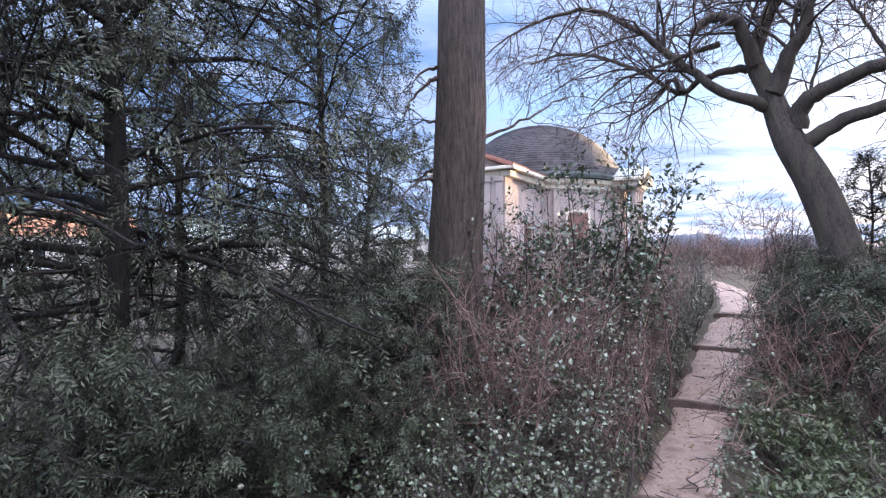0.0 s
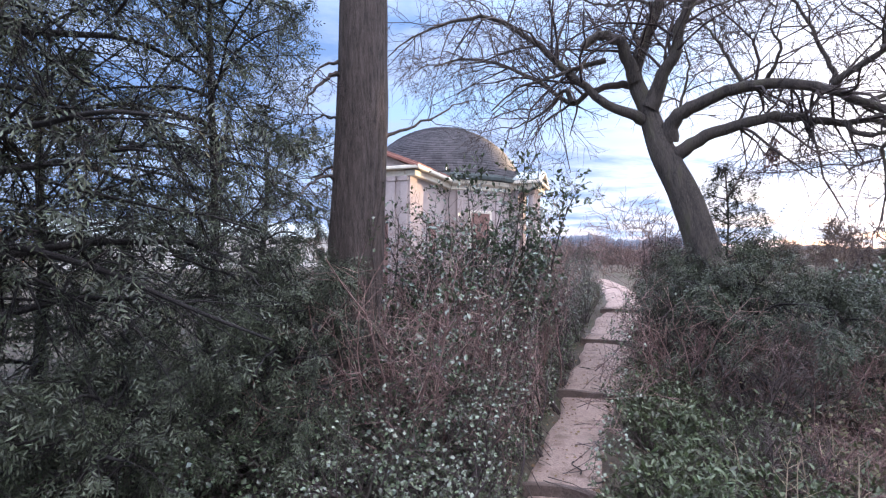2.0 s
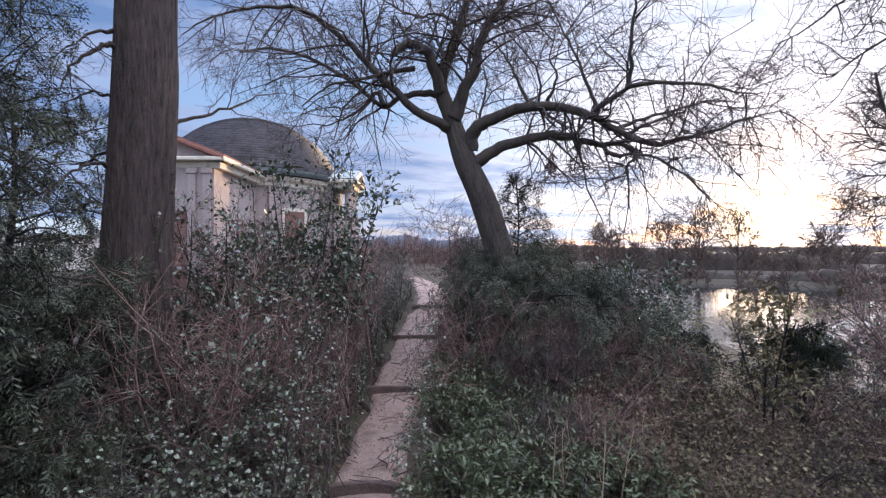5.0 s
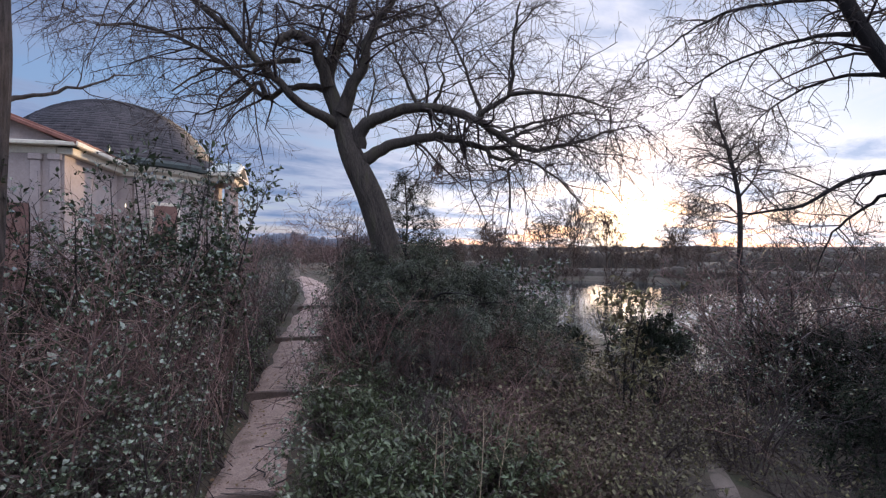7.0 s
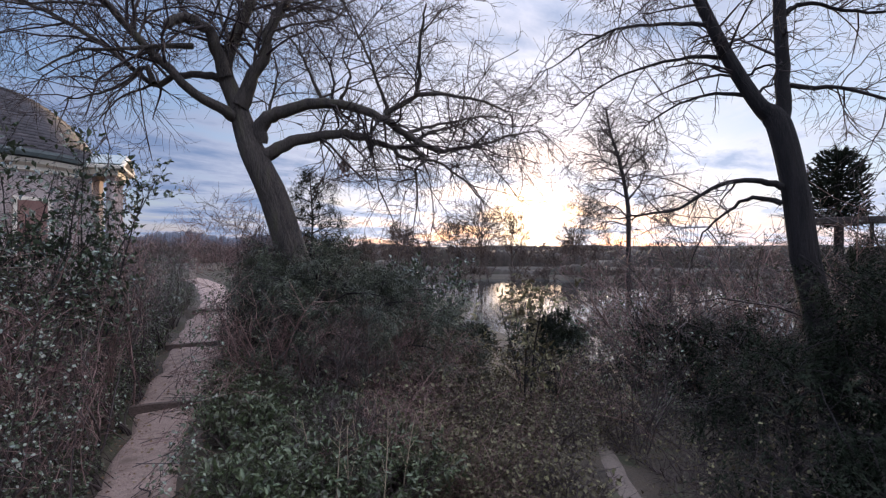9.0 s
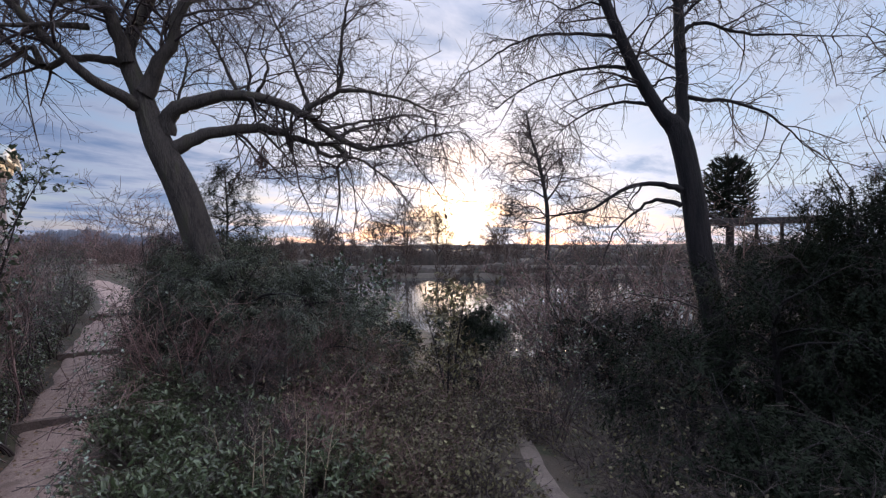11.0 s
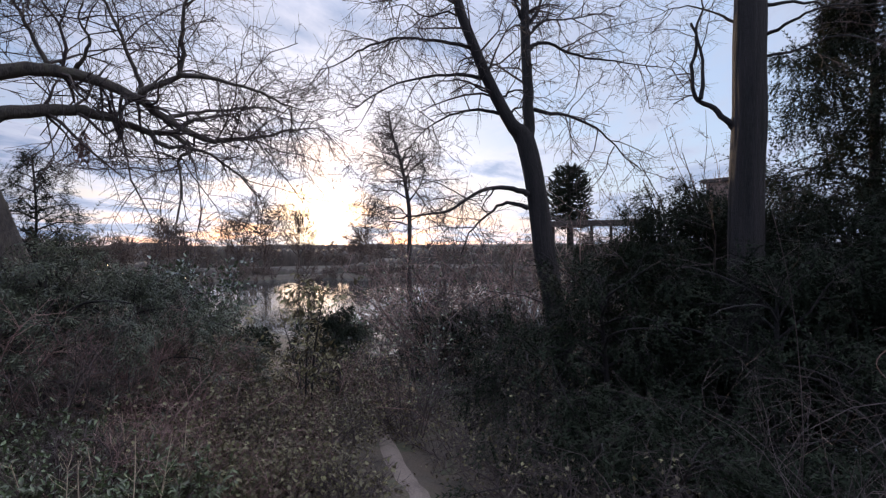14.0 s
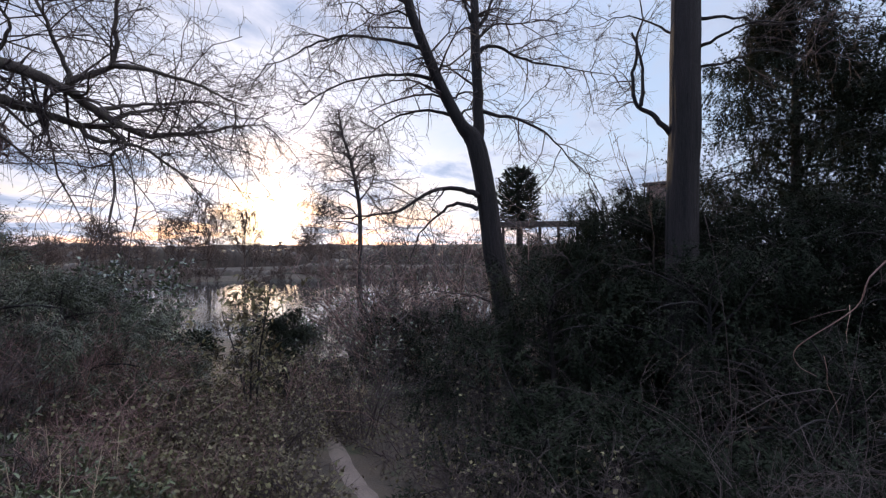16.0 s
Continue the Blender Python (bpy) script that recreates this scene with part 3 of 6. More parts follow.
def arm(k, open_front, ARM_LEN, ARM_HALF, EAVE, RIDGE):
    """One cross arm: walls, gabled roof, cornices, niche or columns."""
    y0, y1 = 3.6, ARM_LEN - (1.1 if open_front else 0.0)
    h = EAVE - 0.5
    for sgn in (-1, 1):
        bm = bmesh.new()
        box(bm, temple_pose(k, sgn * (ARM_HALF - 0.2), (y0 + y1) / 2, -0.6), 0.4, y1 - y0, h + 0.6)
        part("side_wall", bm, PLASTER, temple)
    bm = bmesh.new()
    box(bm, temple_pose(k, 0, y1 - 0.2, -0.6), 2 * ARM_HALF - 0.8, 0.4, h + 0.6)
    part("end_wall", bm, PLASTER, temple)
    # entablature and cornice along both sides and the front
    for sgn in (-1, 1):
        bm = bmesh.new()
        box(bm, temple_pose(k, sgn * (ARM_HALF + 0.02), (y0 + ARM_LEN) / 2 + 0.05, h), 0.5, ARM_LEN - y0, 0.28, 0.03)
        box(bm, temple_pose(k, sgn * (ARM_HALF + 0.14), (y0 + ARM_LEN) / 2 + 0.16, h + 0.283), 0.78, ARM_LEN - y0 + 0.2, 0.2, 0.04)
        part("side_cornice", bm, STONE, temple, "moulded stone cornice")
    bm = bmesh.new()
    box(bm, temple_pose(k, 0, ARM_LEN - 0.2, h), 2 * ARM_HALF - 0.5, 0.46, 0.28, 0.03)
    box(bm, temple_pose(k, 0, ARM_LEN - 0.02, h + 0.283), 2 * ARM_HALF + 0.9, 0.72, 0.16, 0.03)
    part("front_cornice", bm, STONE, temple, "moulded stone cornice")
    # pediment
    bm = bmesh.new()
    pts = [(-ARM_HALF, h + 0.44), (ARM_HALF, h + 0.44), (0, RIDGE - 0.12)]
    f = [bm.verts.new(temple_pose(k, x, ARM_LEN - 0.05, z).translation) for x, z in pts]
    b = [bm.verts.new(temple_pose(k, x, ARM_LEN - 0.40, z).translation) for x, z in pts]
    bm.faces.new(f)
    bm.faces.new(b[::-1])
    for i in range(3):
        bm.faces.new((f[i], b[i], b[(i + 1) % 3], f[(i + 1) % 3]))
    part("pediment", bm, PLASTER, temple)
    tilt = math.degrees(math.atan2(RIDGE - EAVE, ARM_HALF + 0.45))
    ln = math.hypot(RIDGE - EAVE, ARM_HALF + 0.45)
    for sgn in (-1, 1):
        mid_x, mid_z = sgn * (ARM_HALF + 0.45) / 2, (EAVE + RIDGE) / 2
        bm = bmesh.new()
        box(bm, temple_pose(k, mid_x, (3.4 + ARM_LEN) / 2, mid_z, 0, sgn * tilt), ln + 0.06, ARM_LEN - 3.0, 0.07, 0.01)
        part("roof_slope", bm, ZINC if open_front else RED_TILE, temple, "sheet-metal roof slope" if open_front else "red tiled roof slope")
        bm = bmesh.new()
        box(bm, temple_pose(k, mid_x * 0.99, ARM_LEN + 0.12, mid_z - 0.17, 0, sgn * tilt), ln, 0.42, 0.16, 0.03)
        part("raking_cornice", bm, STONE if open_front else RED_TILE, temple)
    if open_front:
        for x in (-1.15, -0.4, 0.4, 1.15):
            bm = bmesh.new()
            lathe(bm, ((0.28, -0.6), (0.28, 0.02), (0.26, 0.06), (0.26, 0.16), (0.21, 0.2), (0.215, h * 0.4), (0.175, h - 0.32), (0.2, h - 0.3), (0.2, h - 0.24), (0.26, h - 0.14), (0.27, h)), 20, temple_pose(k, x, ARM_LEN - 0.35))
            part("column", bm, PLASTER, temple, "pale plastered column", smooth=False)
    else:
        bm = bmesh.new()
        box(bm, temple_pose(k, 0, y1 + 0.01, -0.6), 1.25, 0.05, 3.9)
        part("recessed_panel", bm, NICHE, temple, "faded red rendered panel")
        for x in (-ARM_HALF + 0.28, -0.86, 0.86, ARM_HALF - 0.28):
            bm = bmesh.new()
            box(bm, temple_pose(k, x, y1 + 0.06, -0.6), 0.34, 0.12, h + 0.6, 0.02)
            box(bm, temple_pose(k, x, y1 + 0.07, h - 0.24), 0.44, 0.2, 0.238, 0.03)
            part("pilaster", bm, PLASTER, temple)
        for sgn in (-1, 1):
            bm = bmesh.new()
            box(bm, temple_pose(k, sgn * (ARM_HALF + 0.012), 6.6, 0.9), 0.05, 0.9, 2.2)
            part("side_panel", bm, NICHE, temple, "faded red rendered panel")


arm(0, False, 9.46, 1.75, 5.6, 6.47)
arm(1, True, 6.3, 1.4, 5.75, 6.45)
arm(2, False, 9.46, 1.75, 5.6, 6.47)
arm(3, True, 6.3, 1.4, 5.75, 6.45)
# tall windows of the drum between the arms, seen over the shrubs
for a in (45, 135, 225, 315):
    mw = Matrix.Translation(HOUSE) @ Matrix.Rotation(radians(180 - AX + a), 4, "Z")
    bm = bmesh.new()
    box(bm, mw @ pose(0, BODY_R - 0.02, 1.0), 1.5, 0.10, 2.9, 0.02)
    surround = part("window", bm, STONE, temple, "stone-framed blind window")
    bm = bmesh.new()
    box(bm, mw @ pose(0, BODY_R + 0.035, 1.15), 1.16, 0.04, 2.6)
    part("pane", bm, NICHE, surround, "faded red blind panel")
    for x in (-1.25, 1.25):
        bm = bmesh.new()
        box(bm, mw @ pose(x, BODY_R - 0.14, -0.6), 0.36, 0.2, EAVE + 0.05, 0.02)
        part("pilaster", bm, PLASTER, temple)

# stone gate post at the end of the path
bm = bmesh.new()
pp = polar(27.6, 30.0)
box(bm, pose(pp[0], pp[1], 0.3, 0, 0, -25), 0.34, 0.34, 1.25, 0.02)
box(bm, pose(pp[0], pp[1], 1.552, 0, 0, -25), 0.44, 0.44, 0.12, 0.03)
tagged(part("gate_post", bm, SAND, None), "pale square stone post beside the path", "post")

# ---------------------------------------------------------------- limbs: base radius, tip radius, course (across, away, up) in metres
SPREADING_TREE = (
    (0.312, 0.2106, [(0.5, 0.0, 1.12), (0.36, 0.0, 2.31), (0.17, 0.0, 3.06), (-0.14, 0.0, 4.02), (-0.46, 0.0, 4.75)]),
    (0.1872, 0.0546, [(-0.46, 0.0, 4.75), (-0.7, 0.07, 5.52), (-0.91, 0.13, 6.13), (-0.79, 0.2, 6.65), (-0.55, 0.27, 7.31), (-0.43, 0.33, 7.8), (-0.32, 0.4, 8.41)]),
    (0.117, 0.0702, [(-0.9, 0.0, 5.99), (-1.01, -0.1, 6.43), (-1.15, -0.2, 6.69), (-1.38, -0.3, 6.76), (-1.56, -0.4, 6.69), (-1.68, -0.5, 6.54)]),
    (0.1482, 0.0468, [(-0.64, 0.0, 5.51), (-0.49, -0.08, 5.94), (-0.29, -0.16, 6.3), (-0.06, -0.24, 7.03), (0.26, -0.32, 7.44), (0.57, -0.4, 7.93)]),
    (0.117, 0.0094, [(-0.77, 0.0, 5.34), (-0.89, -0.12, 5.38), (-1.31, -0.25, 5.6), (-2.03, -0.38, 6.27), (-2.58, -0.5, 6.85), (-3.32, -0.62, 7.32), (-4.06, -0.75, 7.35), (-4.81, -0.88, 7.14), (-5.29, -1.0, 6.81)]),
    (0.078, 0.0234, [(-0.83, 0.1, 5.97), (-1.2, 0.21, 6.05), (-1.65, 0.33, 6.04), (-2.08, 0.44, 5.89), (-2.69, 0.56, 6.42), (-3.51, 0.67, 6.9), (-4.37, 0.79, 7.25), (-5.23, 0.9, 7.26)]),
    (0.0546, 0.0094, [(-2.02, 0.2, 5.84), (-2.17, 0.28, 6.13), (-2.5, 0.35, 5.81), (-2.99, 0.42, 5.61), (-3.4, 0.5, 5.5)]),
    (0.0546, 0.0117, [(-1.37, -0.1, 6.42), (-1.71, -0.28, 6.3), (-2.06, -0.46, 6.16), (-2.46, -0.64, 6.02), (-2.84, -0.82, 5.85), (-3.18, -1.0, 5.51)]),
    (0.156, 0.0078, [(-0.37, 0.0, 4.91), (-0.3, -0.08, 5.21), (-0.06, -0.16, 5.38), (0.45, -0.25, 5.56), (1.02, -0.33, 5.59), (1.69, -0.41, 5.38), (2.06, -0.49, 5.15), (2.66, -0.57, 4.85), (3.18, -0.65, 4.9), (3.71, -0.74, 5.01), (4.19, -0.82, 5.18), (4.62, -0.9, 5.26)]),
    (0.1482, 0.0156, [(-0.37, 0.0, 4.63), (-0.1, -0.04, 4.77), (0.31, -0.07, 4.98), (0.97, -0.11, 5.11), (1.46, -0.15, 5.05), (1.87, -0.19, 4.93), (2.26, -0.22, 4.95), (2.63, -0.26, 5.21), (3.31, -0.3, 5.42)]),
    (0.0468, 0.0062, [(2.24, -0.3, 4.93), (2.54, -0.38, 4.69), (2.33, -0.45, 4.47), (2.34, -0.52, 3.97), (2.22, -0.6, 3.2)]),
    (0.0546, 0.0109, [(1.81, -0.4, 5.33), (1.85, -0.26, 5.59), (1.78, -0.12, 5.9), (1.56, 0.02, 6.58), (1.31, 0.16, 7.21), (1.06, 0.3, 7.85)]),
    (0.0546, 0.0156, [(1.78, -0.4, 5.47), (2.31, -0.53, 5.82), (2.34, -0.65, 6.5), (2.36, -0.78, 6.94), (2.41, -0.9, 7.29)]),
    (0.0468, 0.0094, [(2.26, -0.6, 5.79), (2.72, -0.77, 5.8), (3.34, -0.95, 5.68), (3.75, -1.12, 5.49), (4.09, -1.3, 5.42)]),
    (0.039, 0.0094, [(0.72, -0.1, 5.65), (0.56, 0.05, 6.09), (0.33, 0.2, 6.62), (0.02, 0.35, 7.12), (-0.22, 0.5, 7.59)]),
    (0.039, 0.0094, [(0.97, -0.2, 5.65), (1.09, -0.33, 5.82), (1.15, -0.45, 6.07), (1.04, -0.57, 6.34), (1.1, -0.7, 6.69)]),
    (0.039, 0.0094, [(2.13, -0.5, 5.11), (2.66, -0.3, 5.34), (3.29, -0.1, 5.53), (3.92, 0.1, 5.72), (4.55, 0.3, 5.73)]),
    (0.0468, 0.0094, [(1.93, -0.3, 4.92), (2.06, -0.5, 4.68), (2.62, -0.7, 4.62), (3.13, -0.9, 4.24), (3.43, -1.1, 3.8)]),
    (0.039, 0.0094, [(-0.54, 0.2, 7.28), (-0.95, 0.38, 7.62), (-1.41, 0.55, 7.65), (-2.0, 0.72, 8.03), (-2.52, 0.9, 8.53)]),
    (0.039, 0.0094, [(-0.06, 0.2, 7.17), (0.38, 0.4, 7.47), (0.8, 0.6, 7.78), (1.21, 0.8, 8.3)]),
    (0.039, 0.0094, [(-0.78, 0.0, 6.57), (-1.0, 0.3, 7.17), (-1.1, 0.6, 7.75), (-1.34, 0.9, 8.49)]),
    (0.039, 0.0094, [(-0.37, 0.0, 5.03), (-0.22, 0.07, 5.4), (-0.1, 0.15, 5.87), (-0.06, 0.22, 6.31), (-0.17, 0.3, 6.86)]),
)
FORKED_TREE = (
    (0.256, 0.2112, [(0.98, 0.0, 1.24), (0.75, 0.0, 2.99), (0.51, 0.0, 4.36), (0.35, 0.0, 5.72), (0.14, 0.0, 6.79), (0.01, 0.0, 7.13)]),
    (0.1664, 0.096, [(0.01, 0.0, 7.08), (-0.24, -0.1, 7.4), (-0.67, -0.2, 8.2), (-1.0, -0.3, 8.98), (-1.34, -0.4, 9.86), (-1.49, -0.5, 10.6)]),
    (0.16, 0.0896, [(0.07, 0.0, 6.95), (0.18, 0.08, 7.28), (0.15, 0.16, 8.43), (0.1, 0.24, 9.72), (0.08, 0.32, 10.36), (-0.01, 0.4, 11.14)]),
    (0.0576, 0.0256, [(0.11, 0.3, 9.76), (0.35, 0.5, 10.09), (0.51, 0.7, 10.56), (0.78, 0.9, 11.3)]),
    (0.0512, 0.0192, [(0.1, 0.3, 9.81), (-0.08, 0.17, 10.11), (-0.2, 0.03, 10.45), (-0.39, -0.1, 10.92)]),
    (0.0576, 0.0077, [(-1.14, -0.3, 9.1), (-1.25, -0.5, 9.08), (-1.91, -0.7, 9.15), (-2.76, -0.9, 9.19), (-3.42, -1.1, 8.92), (-3.9, -1.3, 8.55), (-4.34, -1.5, 8.36)]),
    (0.0512, 0.0077, [(-0.85, -0.2, 8.39), (-1.43, -0.43, 8.46), (-2.38, -0.65, 8.34), (-3.14, -0.88, 8.01), (-3.7, -1.1, 7.56)]),
    (0.0448, 0.0064, [(-0.5, -0.1, 7.63), (-1.13, 0.1, 7.79), (-1.9, 0.3, 7.66), (-2.52, 0.5, 7.32), (-2.82, 0.7, 6.82)]),
    (0.0704, 0.0128, [(0.13, -0.2, 5.75), (-0.33, -0.4, 5.88), (-0.91, -0.6, 5.79), (-1.58, -0.8, 5.37), (-2.32, -1.0, 5.23), (-2.78, -1.2, 5.17)]),
    (0.0576, 0.0096, [(0.13, -0.2, 5.42), (-0.34, -0.05, 5.56), (-0.79, 0.1, 5.32), (-1.25, 0.25, 4.87), (-1.5, 0.4, 4.25)]),
    (0.064, 0.0077, [(0.21, 0.3, 9.23), (0.34, 0.45, 9.38), (0.65, 0.6, 9.44), (1.36, 0.75, 9.15), (2.07, 0.9, 9.05), (2.77, 1.05, 8.96), (3.69, 1.2, 8.83)]),
    (0.0512, 0.0077, [(0.28, 0.2, 7.75), (1.02, 0.0, 7.52), (1.64, -0.2, 7.17), (2.0, -0.4, 6.7), (2.32, -0.6, 6.24)]),
    (0.032, 0.0128, [(-0.46, -0.1, 7.96), (-0.27, -0.1, 8.1), (-0.02, -0.1, 8.14), (0.16, -0.1, 8.06)]),
    (0.0384, 0.0077, [(-0.34, 0.1, 7.64), (-0.15, 0.23, 7.79), (0.04, 0.37, 7.88), (0.16, 0.5, 7.98)]),
    (0.032, 0.0064, [(-1.27, -0.2, 9.76), (-1.64, -0.38, 9.92), (-2.13, -0.55, 9.77), (-2.61, -0.72, 10.0), (-3.09, -0.9, 9.84)]),
    (0.032, 0.0064, [(0.14, 0.4, 9.54), (0.57, 0.57, 9.96), (1.15, 0.75, 10.04), (1.93, 0.92, 10.23), (2.58, 1.1, 10.5)]),
    (0.032, 0.0064, [(-1.38, -0.4, 10.0), (-1.87, -0.57, 10.23), (-2.35, -0.73, 10.09), (-2.96, -0.9, 10.46)]),
)
TALL_TRUNK = (
    (0.3268, 0.2494, [(-0.13, 0.0, 0.63), (-0.12, 0.0, 1.22), (-0.07, 0.0, 2.12), (-0.03, 0.0, 3.03), (0.0, 0.0, 3.69), (0.01, 0.0, 4.48), (0.02, 0.0, 5.34), (0.02, 0.0, 7.29)]),
    (0.0387, 0.0069, [(-0.18, 0.0, 4.11), (-0.28, -0.12, 4.09), (-0.4, -0.25, 3.98), (-0.51, -0.38, 3.82), (-0.62, -0.5, 3.55)]),
    (0.0258, 0.0052, [(-0.19, 0.0, 4.3), (-0.33, -0.1, 4.22), (-0.48, -0.2, 4.1), (-0.57, -0.3, 3.92)]),
    (0.0258, 0.0052, [(0.19, 0.0, 3.42), (0.43, 0.12, 3.57), (0.79, 0.25, 3.74), (1.11, 0.38, 3.94), (1.38, 0.5, 4.09)]),
    (0.0215, 0.0043, [(-0.2, 0.0, 3.56), (-0.35, 0.13, 3.7), (-0.56, 0.27, 3.68), (-0.74, 0.4, 3.58)]),
    (0.0258, 0.0052, [(-0.23, 0.0, 2.84), (-0.35, -0.17, 2.98), (-0.49, -0.35, 2.89), (-0.59, -0.52, 2.76), (-0.68, -0.7, 2.63)]),
    (0.0258, 0.0052, [(-0.23, 0.0, 3.08), (-0.36, 0.2, 3.13), (-0.49, 0.4, 3.06), (-0.71, 0.6, 3.05)]),
)
DARK_TRUNK = (
    (0.2856, 0.238, [(-0.08, 0.0, 2.64), (-0.05, 0.0, 4.66), (-0.0, 0.0, 6.08), (0.01, 0.0, 7.32), (0.03, 0.0, 8.46), (0.05, 0.0, 10.0)]),
    (0.068, 0.0204, [(-0.16, 0.0, 5.99), (-0.3, -0.05, 6.09), (-0.55, -0.1, 6.39), (-0.8, -0.15, 6.57), (-0.89, -0.2, 7.06), (-0.79, -0.25, 7.53), (-0.89, -0.3, 7.89)]),
    (0.0408, 0.0102, [(-0.76, -0.2, 6.56), (-0.7, -0.15, 7.05), (-0.8, -0.1, 7.84), (-0.71, -0.05, 8.22), (-0.78, 0.0, 8.74)]),
    (0.034, 0.0068, [(0.22, 0.0, 7.54), (0.61, -0.23, 7.62), (0.97, -0.45, 7.67), (1.75, -0.68, 7.42), (2.62, -0.9, 7.28)]),
    (0.034, 0.0068, [(0.22, 0.0, 8.06), (0.81, 0.17, 8.06), (1.44, 0.33, 7.85), (2.13, 0.5, 8.03)]),
    (0.0272, 0.0068, [(0.22, 0.0, 7.19), (0.69, -0.2, 7.14), (1.17, -0.4, 7.19), (1.68, -0.6, 6.94), (2.2, -0.8, 6.95)]),
    (0.0272, 0.0054, [(-0.2, 0.0, 7.88), (-0.59, 0.17, 8.23), (-1.12, 0.33, 8.52), (-1.58, 0.5, 8.5)]),
)
SLENDER_TREE = (
    (0.132, 0.044, [(0.01, 0.0, 1.58), (0.01, 0.0, 5.39), (0.02, 0.0, 8.12), (-0.14, 0.0, 9.48), (-0.42, 0.0, 10.87), (-0.8, 0.0, 12.13), (-1.01, 0.0, 13.39)]),
    (0.055, 0.011, [(0.02, 0.0, 8.8), (0.48, 0.12, 9.47), (0.79, 0.25, 10.29), (0.74, 0.38, 11.27), (1.0, 0.5, 12.23)]),
    (0.044, 0.0083, [(-0.08, 0.0, 8.94), (-0.8, -0.2, 9.35), (-1.58, -0.4, 9.23), (-2.09, -0.6, 8.95)]),
    (0.044, 0.0083, [(0.02, 0.0, 7.98), (-0.68, 0.2, 8.56), (-1.49, 0.4, 8.32), (-2.19, 0.6, 8.07)]),
    (0.0385, 0.0083, [(0.02, 0.0, 7.57), (-0.81, -0.2, 7.79), (-1.45, -0.4, 7.58), (-2.1, -0.6, 7.31)]),
    (0.033, 0.0083, [(-0.29, 0.0, 10.31), (-0.94, 0.2, 10.66), (-1.35, 0.4, 11.28), (-1.63, 0.6, 12.19)]),
    (0.0385, 0.0083, [(0.07, 0.0, 7.84), (0.84, -0.17, 8.22), (1.45, -0.33, 8.32), (1.91, -0.5, 8.04)]),
)

# ---------------------------------------------------------------- bare trees


def local_frame(az, d, z0):
    a = radians(az)
    O = polar(az, d, z0)
    return O, np.array([math.cos(a), -math.sin(a), 0]), np.array([math.sin(a), math.cos(a), 0])


